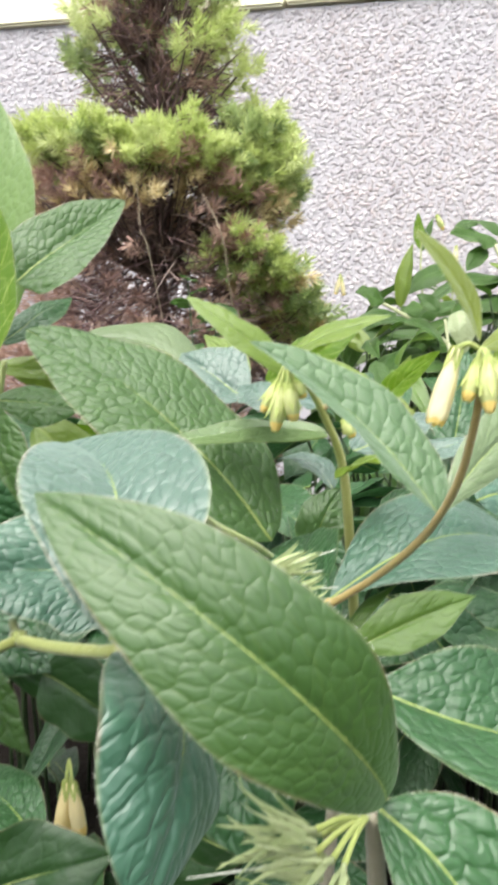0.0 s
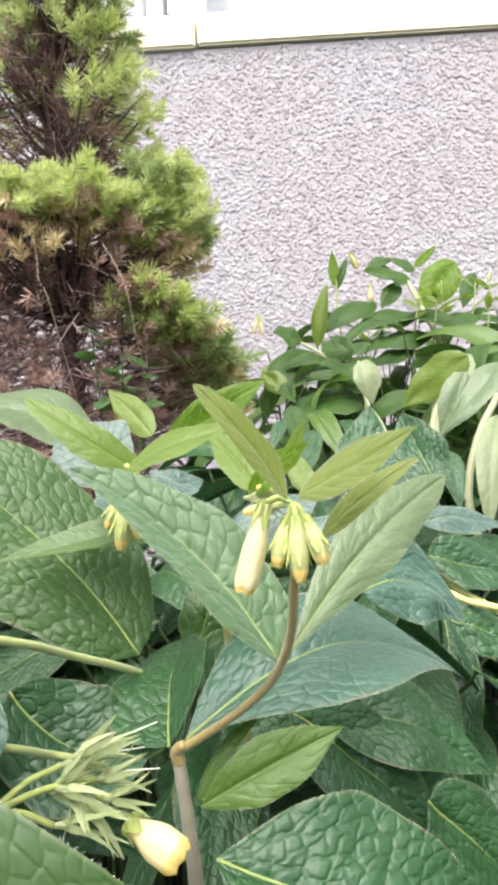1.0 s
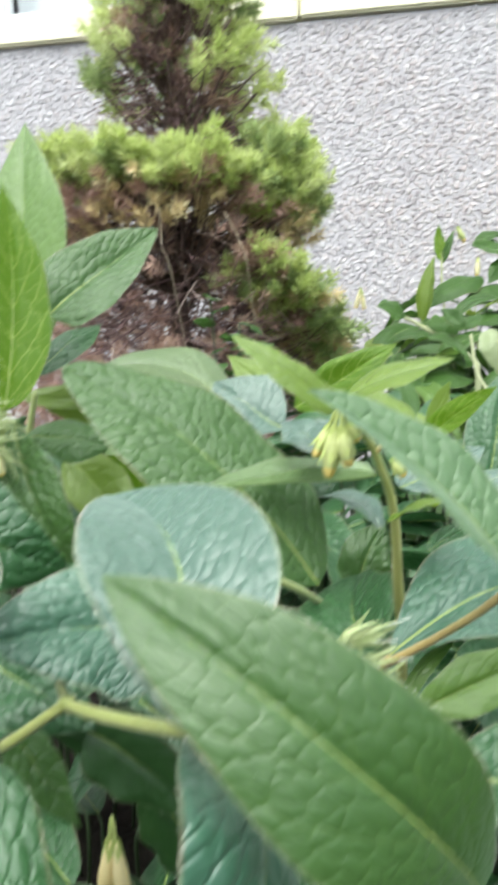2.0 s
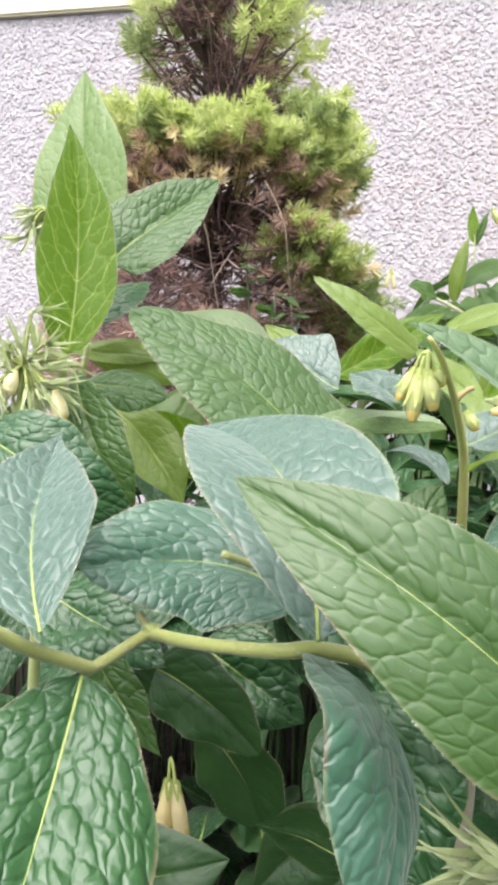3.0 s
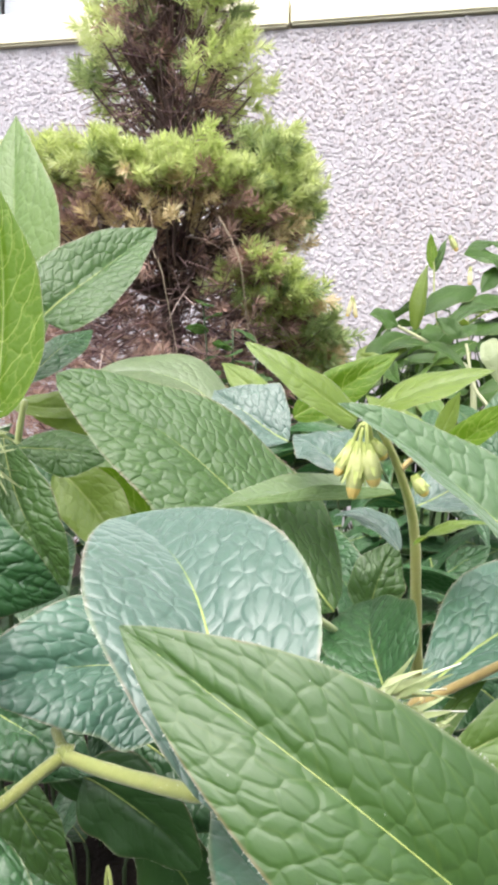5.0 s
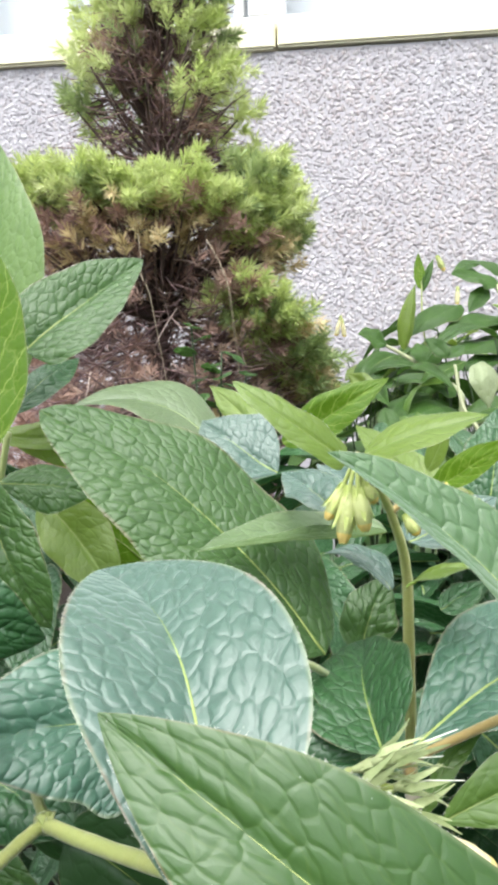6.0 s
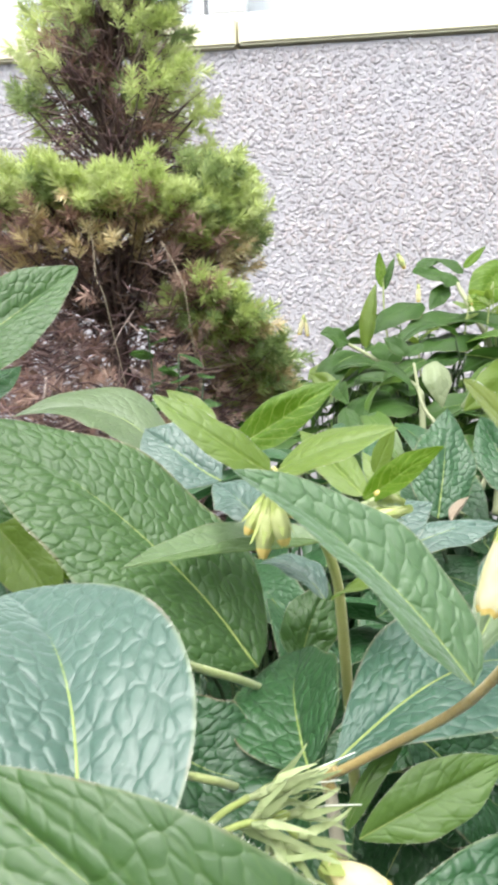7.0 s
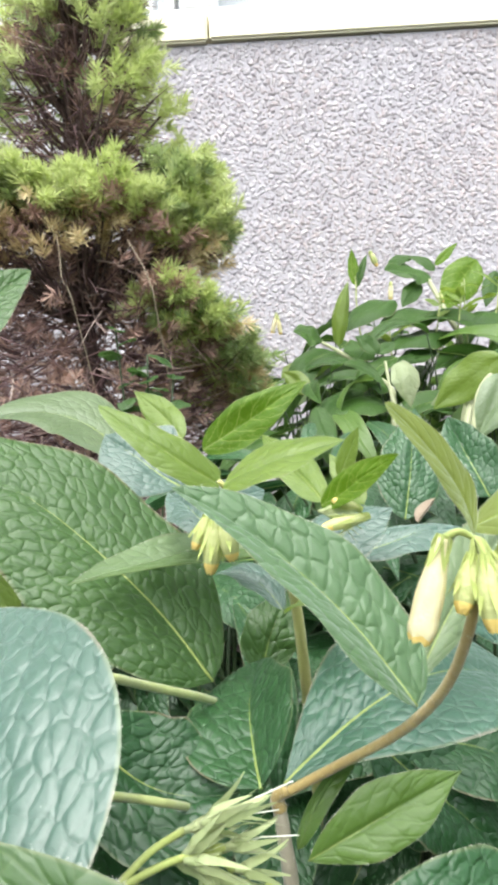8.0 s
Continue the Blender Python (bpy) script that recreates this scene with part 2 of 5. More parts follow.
rib_skin = plain_skin("midrib", (0.22, 0.29, 0.07), (0.32, 0.38, 0.11), 0.5, 80)
petiole_skin = plain_skin("petiole", (0.03, 0.055, 0.02), (0.05, 0.08, 0.03), 0.55, 60)
petal_skin = plain_skin("petal", (0.80, 0.74, 0.40), (0.86, 0.81, 0.57), 0.45, 90, through_light=0.4)
petal_tip = plain_skin("petal_tip", (0.84, 0.63, 0.17), (0.90, 0.74, 0.30), 0.5, 120, through_light=0.35)
faded_skin = plain_skin("faded_calyx", (0.34, 0.42, 0.18), (0.52, 0.57, 0.31), 0.55, 90, sheen=0.3, through_light=0.35)
petal_cream = plain_skin("petal_cream", (0.84, 0.72, 0.36), (0.88, 0.80, 0.52), 0.5, 80, through_light=0.35)
bud_skin = plain_skin("bud", (0.50, 0.55, 0.20), (0.62, 0.65, 0.32), 0.5, 100, through_light=0.3)
calyx_skin = plain_skin("calyx", (0.34, 0.42, 0.10), (0.48, 0.54, 0.17), 0.55, 90, sheen=0.3, through_light=0.25)
hair_skin = plain_skin("style", (0.72, 0.74, 0.62), (0.82, 0.84, 0.74), 0.5, 60)
soil_skin = plain_skin("soil", (0.011, 0.009, 0.007), (0.028, 0.021, 0.016), 0.95, 24, relief=0.006, spec=0.2)
render_skin = plain_skin("render_coat", (0.44, 0.42, 0.44), (0.54, 0.52, 0.54), 0.85, 30, relief=0.0012)
sill_skin = plain_skin("sill_paint", (0.80, 0.75, 0.52), (0.85, 0.81, 0.60), 0.45, 9, relief=0.0006)
frame_skin = plain_skin("frame_paint", (0.80, 0.80, 0.80), (0.86, 0.86, 0.85), 0.3, 12, relief=0.0002)
bark_skin = plain_skin("bark", (0.085, 0.056, 0.048), (0.16, 0.11, 0.09), 0.85, 40, relief=0.002)
twig_skin = island_skin("twig", [(0.0, (0.105, 0.058, 0.062)), (0.5, (0.180, 0.108, 0.102)), (0.9, (0.27, 0.185, 0.160)), (1.0, (0.42, 0.34, 0.29))], 0.8)
withered = plain_skin("withered_leaf", (0.20, 0.14, 0.09), (0.44, 0.37, 0.27), 0.7, 160, sheen=0.2, through_light=0.2)
straw_skin = plain_skin("dry_straw", (0.36, 0.29, 0.20), (0.52, 0.44, 0.32), 0.7, 60)
needle_green = island_skin("needle_green", [(0.0, (0.36, 0.45, 0.13)), (0.5, (0.55, 0.63, 0.23)), (1.0, (0.69, 0.75, 0.38))], 0.5, through_light=0.5, own=0.6)
needle_bright = island_skin("needle_bright", [(0.0, (0.40, 0.48, 0.17)), (0.5, (0.57, 0.64, 0.27)), (1.0, (0.70, 0.75, 0.42))], 0.5, through_light=0.5, own=0.6)
needle_deep = island_skin("needle_deep", [(0.0, (0.20, 0.27, 0.10)), (0.6, (0.32, 0.41, 0.16)), (1.0, (0.44, 0.52, 0.24))], 0.5, through_light=0.4, own=0.6)
needle_dead = island_skin("needle_dead", [(0.0, (0.24, 0.145, 0.120)), (0.6, (0.42, 0.270, 0.210)), (1.0, (0.58, 0.43, 0.33))], 0.7, through_light=0.2, own=0.6)
needle_beige = island_skin("needle_beige", [(0.0, (0.48, 0.36, 0.17)), (0.6, (0.66, 0.54, 0.30)), (1.0, (0.72, 0.64, 0.40))], 0.6, through_light=0.3, own=0.6)
stone_skin = island_skin("pebble", [(0.0, (0.42, 0.400, 0.42)), (0.2, (0.50, 0.478, 0.50)), (0.4, (0.59, 0.57, 0.59)), (0.55, (0.56, 0.51, 0.515)), (0.7, (0.62, 0.605, 0.62)), (0.9, (0.66, 0.645, 0.66)), (1.0, (0.46, 0.44, 0.46))], 0.7, 60.0, stain=(0.95, 0.90, 0.87))
glass_skin, _gt, _gb = material("window_glass", 0.03, 0.5)
_gb.inputs["Transmission Weight"].default_value = 1.0
_gb.inputs["IOR"].default_value = 1.2
_gb.inputs["Base Color"].default_value = (0.95, 0.97, 0.97, 1)
room_skin = plain_skin("room_wall", (0.42, 0.40, 0.42), (0.50, 0.48, 0.50), 0.8, 4)
curtain_skin = plain_skin("curtain", (0.50, 0.52, 0.55), (0.60, 0.62, 0.64), 0.8, 30)


# ---- builders ----
def mesh_part(name, verts, faces, mat, parent=None, label="", smooth=True, mats=None, face_mats=None):
    me = bpy.data.meshes.new(name)
    me.from_pydata([tuple(v) for v in verts], [], faces)
    for mm in (mats or [mat]):
        me.materials.append(mm)
    if face_mats:
        me.polygons.foreach_set("material_index", face_mats)
    if smooth:
        me.polygons.foreach_set("use_smooth", [True] * len(me.polygons))
    me.update()
    ob = new(name, me)
    if parent is not None:
        ob.parent = parent
    if label:
        tagged(ob, label)
    return ob


def thing(name, place, label, category, group="", kind=""):
    ob = new(name)
    ob.empty_display_size = 0.02
    ob.location = place
    return tagged(ob, label, category, group, kind)


def local(parent, p):
    """World place to the parent's own frame (parents are moved, never turned)."""
    p = Vector(p)
    while parent is not None:
        p = p - parent.location
        parent = parent.parent
    return p


def tube(points, radii, sides=8, jitter=0.0):
    """Verts and faces of a tapering tube along points."""
    pts = [Vector(p) for p in points]
    vs, fs = [], []
    ref = Vector((0.31, 0.17, 0.93))
    for i, p in enumerate(pts):
        d = (pts[min(i + 1, len(pts) - 1)] - pts[max(i - 1, 0)])
        d = d.normalized() if d.length > 1e-9 else Vector((0, 0, 1))
        a = d.cross(ref)
        a = a.normalized() if a.length > 1e-4 else d.orthogonal().normalized()
        b = d.cross(a)
        r = radii[i] if isinstance(radii, (list, tuple)) else radii
        for k in range(sides):
            w = 2 * math.pi * k / sides
            rr = r * (1 + jitter * (random.random() - 0.5))
            vs.append(p + (a * math.cos(w) + b * math.sin(w)) * rr)
    n = len(pts)
    for i in range(n - 1):
        for k in range(sides):
            k2 = (k + 1) % sides
            fs.append((i * sides + k, i * sides + k2, (i + 1) * sides + k2, (i + 1) * sides + k))
    fs.append(tuple(range(sides))[::-1])
    fs.append(tuple((n - 1) * sides + k for k in range(sides)))
    return vs, fs


def spline(ctrl, n):
    """A smooth line through the control places."""
    c = [Vector(p) for p in ctrl]
    c = [c[0] * 2 - c[1]] + c + [c[-1] * 2 - c[-2]]
    out = []
    segs = len(c) - 3
    for i in range(n + 1):
        f = i / n * segs
        k = min(int(f), segs - 1)
        t = f - k
        p0, p1, p2, p3 = c[k:k + 4]
        out.append(0.5 * ((2 * p1) + (p2 - p0) * t + (2 * p0 - 5 * p1 + 4 * p2 - p3) * t * t + (3 * p1 - p0 - 3 * p2 + p3) * t ** 3))
    return out


def stem(parent, ctrl, r0, r1, skin, name="stem", n=32, sides=10, label="", fuzz=0):
    pts = spline([local(parent, p) for p in ctrl], n)
    radii = [r0 + (r1 - r0) * i / n for i in range(n + 1)]
    vs, fs = tube(pts, radii, sides, 0.10)
    ob = mesh_part(name, vs, fs, skin, parent, label)
    if fuzz:
        hv, hf = [], []
        rnd = random.Random(len(bpy.data.objects))
        for k in range(fuzz):
            i = rnd.randrange(n)
            q = vs[i * sides + rnd.randrange(sides)].lerp(vs[(i + 1) * sides + rnd.randrange(sides)], rnd.random())
            away = (q - pts[i]).normalized() + Vector((rnd.uniform(-0.5, 0.5), rnd.uniform(-0.5, 0.5), rnd.uniform(-0.5, 0.5)))
            hair(hv, hf, q, away.normalized() * rnd.uniform(0.0003, 0.0009), rnd)
        tagged(mesh_part("hair", hv, hf, hair_skin, ob, "short pale hairs"), kind="stuff")
    return ob


def hair(hv, hf, p, d, rnd):
    """One fine hair from p along d: a three-sided needle."""
    side = d.cross(Vector((rnd.uniform(-1, 1), rnd.uniform(-1, 1), rnd.uniform(-1, 1)))).normalized() * 0.000022
    up = d.cross(side).normalized() * 0.000022
    k = len(hv)
    hv.extend((p + side, p - side * 0.5 + up, p - side * 0.5 - up, p + d))
    hf.extend(((k, k + 1, k + 3), (k + 1, k + 2, k + 3), (k + 2, k, k + 3)))


def leaf(plant, base, tip, width, roll=0.0, arch=0.08, sway=0.0, fold=5.0, at=0.45, skin=None, nu=44, nv=26, petiole=None,
         tip_drop=0.0, edge=0.10, wave=0.05, puff=0.00022, wide=0.42, blunt=0.92, heel=0.66, lump=0.25, rib=True, name="leaf", label="", fuzz=0, rib_fade=1.3):
    """A comfrey leaf from base to tip: width across, roll about its length (0: flat, upper side up), arch and sway of the midrib as
    shares of the length, fold of the halves in degrees, curled edge, wavy rim and puffed cells between the side veins."""
    b, p = local(plant, base), local(plant, tip)
    chord = p - b
    length = chord.length
    c = chord / length
    h = c.cross(Vector((0, 0, 1)))
    h = h.normalized() if h.length > 1e-4 else Vector((1, 0, 0))
    g = h.cross(c)
    s = h * math.cos(radians(roll)) + g * math.sin(radians(roll))
    n = s.cross(c)
    seed = (b.x * 913 + b.y * 517 + b.z * 331 + width * 777) % 50
    skew = math.log(0.5) / math.log(wide)
    norm = at * (1 - at)

    def rise(u):
        return u * (1 - u) / norm

    def mid(u):
        q = b + c * (length * u) + (n * arch + s * sway) * (length * rise(u))
        return q - Vector((0, 0, 1)) * (tip_drop * length * max(0.0, u - 0.5) ** 2 * 4)
    mids = [mid(i / nu) for i in range(nu + 1)]
    vs, uv1, uv2 = [], [], []
    for i in range(nu + 1):
        u = i / nu
        tan = (mids[min(i + 1, nu)] - mids[max(i - 1, 0)]).normalized()
        ss = (s - tan * s.dot(tan)).normalized()
        nn = ss.cross(tan)
        hw = width / 2 * max(0.012, math.sin(math.pi * min(max(u, 1e-4) ** skew, 0.99999)) ** (heel if u < wide else blunt))
        for j in range(nv + 1):
            v = -1 + 2 * j / nv
            a = abs(v)
            sgn = 1 if v > 0 else -1
            ws = 1 + 0.7 * wave * math.sin(u * 17 + seed + sgn)
            lat = v * hw * ws
            lift = (math.tan(radians(fold)) + 0.22) * a ** 1.4 * hw - (edge + 0.22) * hw * a * a
            lift += wave * hw * a * a * math.sin(u * (13 + 2 * sgn) + seed + 2 * sgn)
            q = (u - LEAN_VEIN * a ** 1.25) * VEINS
            cell = abs(math.sin(math.pi * q)) ** 0.7
            cross = abs(math.sin(math.pi * (a * 3.6 + 0.37 * math.floor(q) + 0.2 * math.sin(seed + q)))) ** 0.7
            lift += puff * cell * (0.55 + 0.45 * cross) * min(1.0, a * 5) * (1 - a ** 8) * min(1.0, hw / 0.008)
            lift -= 0.0006 * max(0.0, 1 - a * 7) * min(1.0, hw / 0.008)
            lift += lump * hw * (noise.noise(Vector((u * 2.4 + seed, v * 1.3, seed))))
            vs.append(mids[i] + ss * lat + nn * lift)
            uv1.append((u, v))
            uv2.append((u * length * 100, lat * 100))
    fs = []
    for i in range(nu):
        for j in range(nv):
            k = i * (nv + 1) + j
            fs.append((k, k + 1, k + nv + 2, k + nv + 1))
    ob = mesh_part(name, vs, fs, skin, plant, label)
    me = ob.data
    loops = np.empty(len(me.loops), dtype=np.int32)
    me.loops.foreach_get("vertex_index", loops)
    for key, table in (("blade", uv1), ("span", uv2)):
        layer = me.uv_layers.new(name=key)
        layer.data.foreach_set("uv", np.array(table, dtype=np.float32)[loops].ravel())
    if fuzz:
        hv, hf = [], []
        rnd = random.Random(int(seed * 1000))
        for j in (0, nv):
            rim = [vs[i * (nv + 1) + j] for i in range(nu + 1)]
            for k in range(int(fuzz * length)):
                f = rnd.uniform(0.02, 0.97) * nu
                i = int(f)
                q = rim[i].lerp(rim[i + 1], f - i)
                away = (q - mids[i]).normalized() + Vector((rnd.uniform(-0.6, 0.6), rnd.uniform(-0.6, 0.6), rnd.uniform(-0.6, 0.6)))
                hair(hv, hf, q, away.normalized() * rnd.uniform(0.0002, 0.0006), rnd)
        tagged(mesh_part("hair_fringe", hv, hf, hair_skin, ob, "short pale hairs"), kind="stuff")
    if rib:
        r = 0.00036 * min(1.3, width / 0.025)
        ribs = [vs[i * (nv + 1) + nv // 2] - n * 0.00003 for i in range(0, nu + 1, 2)]
        rv, rf = tube(ribs, [max(0.00003, r * (1 - rib_fade * i / (len(ribs) - 1))) for i in range(len(ribs))], 6)
        mesh_part("midrib", rv, rf, rib_skin, ob)
    if petiole is not None:
        q = local(plant, petiole)
        pv, pf = tube(spline([b + c * 0.002, b - c * min(0.25 * (b - q).length, 0.02) - Vector((0, 0, 0.25 * (b - q).length)), q], 12), [0.0007 * min(1.6, width / 0.02)] * 6 + [0.0009 * min(1.6, width / 0.02)] * 7, 6)
        mesh_part("petiole", pv, pf, petiole_skin, ob)
    return ob


# ---- the setting: soil bed, pebble-dashed wall, window above it ----
WALL_Y, SILL_Z = 1.325, 1.014


def box(x0, x1, y0, y1, z0, z1, bevel=0.0):
    bm = bmesh.new()
    bmesh.ops.create_cube(bm, size=1)
    for v in bm.verts:
        v.co = Vector(((x0 + x1) / 2 + v.co.x * (x1 - x0), (y0 + y1) / 2 + v.co.y * (y1 - y0), (z0 + z1) / 2 + v.co.z * (z1 - z0)))
    if bevel:
        bmesh.ops.bevel(bm, geom=bm.edges[:], offset=bevel, segments=2, affect="EDGES", clamp_overlap=True)
    return bm


def part(name, bm, mat, parent=None, label=""):
    me = bpy.data.meshes.new(name)
    bm.to_mesh(me)
    bm.free()
    me.materials.append(mat)
    ob = new(name, me)
    if parent is not None:
        ob.parent = parent
    if label:
        tagged(ob, label)
    return ob


def ground():
    """One uneven sheet of soil that reaches far out, fine where the plants stand."""
    lines = sorted({round(x, 4) for x in [-2000, -400, -80, -20, -6] + [-2.5 + 0.05 * k for k in range(101)] + [6, 20, 80, 400, 2000]})
    vs, fs = [], []
    for y in lines:
        for x in lines:
            near = abs(x) < 2.6 and abs(y) < 2.6
            z = 0.018 * noise.noise(Vector((x * 5, y * 5, 0))) + 0.008 * noise.noise(Vector((x * 21, y * 21, 3))) if near else 0.0
            vs.append((x, y, z))
    n = len(lines)
    for j in range(n - 1):
        for i in range(n - 1):
            fs.append((j * n + i, j * n + i + 1, (j + 1) * n + i + 1, (j + 1) * n + i))
    return tagged(mesh_part("ground", vs, fs, soil_skin), "dark crumbly garden soil under the plants", "soil", kind="structure")


ground()
wall = tagged(part("wall_north", box(-4.0, 4.0, WALL_Y, WALL_Y + 0.22, -0.3, SILL_Z - 0.0045), render_skin),
              "grey and white pebble-dashed house wall below the window", "wall", kind="structure")


def pebble_shape(rx, ry, rz, rnd):
    """A squarish dash chip: a rough, faceted lump of 14 corners."""
    vs = []
    for z, k in ((-0.9, 5), (0.25, 5)):
        for i in range(k):
            a = 2 * math.pi * (i + rnd.random() * 0.5) / k + (0.6 if z > 0 else 0)
            r = (0.9 if z < 0 else 0.8) * rnd.uniform(0.75, 1.1)
            vs.append(Vector((math.cos(a) * r * rx, math.sin(a) * r * rz, z * ry)))
    vs.append(Vector((rnd.uniform(-0.2, 0.2) * rx, rnd.uniform(-0.2, 0.2) * rz, ry)))
    fs = [(i, (i + 1) % 5, 5 + (i + 1) % 5, 5 + i) for i in range(5)]
    fs += [(5 + i, 5 + (i + 1) % 5, 10) for i in range(5)]
    return vs, fs


def dash():
    """Chips thrown into the render coat: joined, but for a patch of single ones."""
    rnd = random.Random(4)
    shapes = []
    for k in range(10):
        vs, fs = pebble_shape(0.0057 * rnd.uniform(0.7, 1.25), 0.0015 * rnd.uniform(0.7, 1.3), 0.0050 * rnd.uniform(0.75, 1.25), rnd)
        shapes.append((vs, fs))
    meshes = []
    for vs, fs in shapes:
        me = bpy.data.meshes.new("pebble")
        me.from_pydata([tuple(v) for v in vs], [], fs)
        me.materials.append(stone_skin)
        meshes.append(me)
    av, af = [], []
    x0, x1, z0, z1, step = -0.95, 0.62, 0.26, SILL_Z - 0.009, 0.0080
    singles = 0
    z = z0
    row = 0
    while z < z1:
        x = x0 + (row % 2) * step / 2
        while x < x1:
            px, pz = x + rnd.uniform(-0.5, 0.5) * step, z + rnd.uniform(-0.5, 0.5) * step * 0.9
            k = rnd.randrange(10)
            spin = rnd.uniform(0, math.tau)
            sc = rnd.uniform(0.5, 1.4)
            m = Matrix.Translation((px, WALL_Y - 0.0005, pz)) @ Euler((radians(90 + rnd.uniform(-9, 9)), rnd.uniform(-0.25, 0.25), 0)).to_matrix().to_4x4() @ Matrix.Rotation(spin, 4, "Z") @ Matrix.Scale(sc, 4)
            if 0.02 < px < 0.24 and 0.72 < pz < 0.86 and singles < 300 and rnd.random() < 0.95:
                ob = new("pebble", meshes[k])
                ob.matrix_world = m
                ob.parent = wall
                singles += 1
            else:
                base = len(av)
                av.extend(m @ v for v in shapes[k][0])
                af.extend(tuple(base + i for i in f) for f in shapes[k][1])
            x += step
        z += step * 0.86
        row += 1
    ob = mesh_part("pebble_dash", av, af, stone_skin, wall, smooth=False)
    tagged(ob, "small grey, white and pinkish stone chips", kind="stuff")


def window():
    win = thing("window_1", (0, WALL_Y, SILL_Z), "white-framed house window over a cream painted sill", "window", kind="structure")
    o = Vector((0, WALL_Y, SILL_Z))

    def put(name, x0, x1, y0, y1, z0, z1, mat, bevel, label="", parent=win):
        bm = box(x0 - o.x, x1 - o.x, y0 - o.y, y1 - o.y, z0 - o.z, z1 - o.z, bevel)
        return part(name, bm, mat, parent, label)
    J = -0.155
    put("window_sill", -3.9, J - 0.002, WALL_Y - 0.013, WALL_Y + 0.12, SILL_Z - 0.004, SILL_Z + 0.049, sill_skin, 0.004, "cream-yellow painted sill")
    put("window_sill", J + 0.002, 3.9, WALL_Y - 0.011, WALL_Y + 0.12, SILL_Z - 0.001, SILL_Z + 0.051, sill_skin, 0.004, "cream-yellow painted sill")
    zf = SILL_Z + 0.0515
    put("window_frame", -3.9, 3.9, WALL_Y + 0.02, WALL_Y + 0.085, zf, zf + 0.022, frame_skin, 0.004, "white bottom rail")
    bars = [(-3.4, 0.032), (-2.4, 0.032), (-1.5, 0.032), (-0.82, 0.032), (-0.2715, 0.0055), (-0.2325, 0.0085),
            (-0.178, 0.035), (0.80, 0.032), (1.6, 0.032), (2.5, 0.032), (3.4, 0.032)]
    for x, w in bars:
        put("mullion", x - w, x + w, WALL_Y + 0.022, WALL_Y + 0.083, zf + 0.0225, zf + 1.2, frame_skin, 0.004)
    for (a, wa), (b_, wb) in zip(bars, bars[1:]):
        bm = box(a + wa + 0.0005, b_ - wb - 0.0005, WALL_Y + 0.05 - o.y, WALL_Y + 0.056 - o.y, zf + 0.0225 - o.z, zf + 1.19 - o.z)
        ob = part("pane", bm, glass_skin, win)
        ob.visible_shadow = False
    put("window_frame", -3.9, 3.9, WALL_Y + 0.02, WALL_Y + 0.085, zf + 1.2005, zf + 1.27, frame_skin, 0.004, "white top rail")
    # pale curtains close behind the glass
    for x0, x1 in ((-3.88, -0.802), (-0.798, -0.172), (-0.168, 0.798), (0.802, 3.88)):
        n = int((x1 - x0) / 0.02)
        vs, fs = [], []
        for i in range(n + 1):
            x = x0 + (x1 - x0) * i / n
            y = WALL_Y + 0.13 + 0.008 * math.sin(i * 1.1) + 0.004 * math.sin(i * 2.7)
            vs += [(x, y, zf + 0.012), (x, y, zf + 1.15)]
        fs = [(2 * i, 2 * i + 2, 2 * i + 3, 2 * i + 1) for i in range(n)]
        tagged(mesh_part("curtain", vs, fs, curtain_skin), "plain white net curtain hanging behind the window", "curtain", "curtains")
    # the room behind the glass
    up = tagged(part("wall_upper", box(-4.0, 4.0, WALL_Y, WALL_Y + 0.22, zf + 1.271, zf + 2.6), render_skin), "grey rendered wall above the window", "wall", kind="structure")
    tagged(part("wall_room", box(-4.0, 4.0, WALL_Y + 2.4, WALL_Y + 2.5, 0, zf + 2.6), room_skin), "plain pale wall of the room behind the window", "wall", kind="structure")
    tagged(part("wall_end_west", box(-4.1, -4.0, WALL_Y, WALL_Y + 2.5, -0.3, zf + 2.6), render_skin), "end wall of the house", "wall", kind="structure")
    tagged(part("wall_end_east", box(4.0, 4.1, WALL_Y, WALL_Y + 2.5, -0.3, zf + 2.6), render_skin), "end wall of the house", "wall", kind="structure")
    tagged(part("ceiling", box(-4.0, 4.0, WALL_Y + 0.22, WALL_Y + 2.4, zf + 1.5, zf + 1.6), room_skin), "plain ceiling of the room", "ceiling", kind="structure")
    tagged(part("floor", box(-4.0, 4.0, WALL_Y + 0.22, WALL_Y + 2.4, 0.30, 0.35), room_skin), "plain floor of the room", "floor", kind="structure")


window()

# ---- conifer ----
def needle(av, af, p, d, ln, w, rnd):
    """One flat needle, a thin bent blade."""
    side = d.cross(Vector((rnd.uniform(-1, 1), rnd.uniform(-1, 1), rnd.uniform(-1, 1))))
    if side.length < 1e-5:
        return
    side = side.normalized() * w
    k = len(av)
    q = p + d * ln * 0.55
    av.extend((p - side * 0.4, p + side * 0.4, q + side, q - side, p + d * ln))
    af.extend(((k, k + 1, k + 2, k + 3), (k + 3, k + 2, k + 4)))


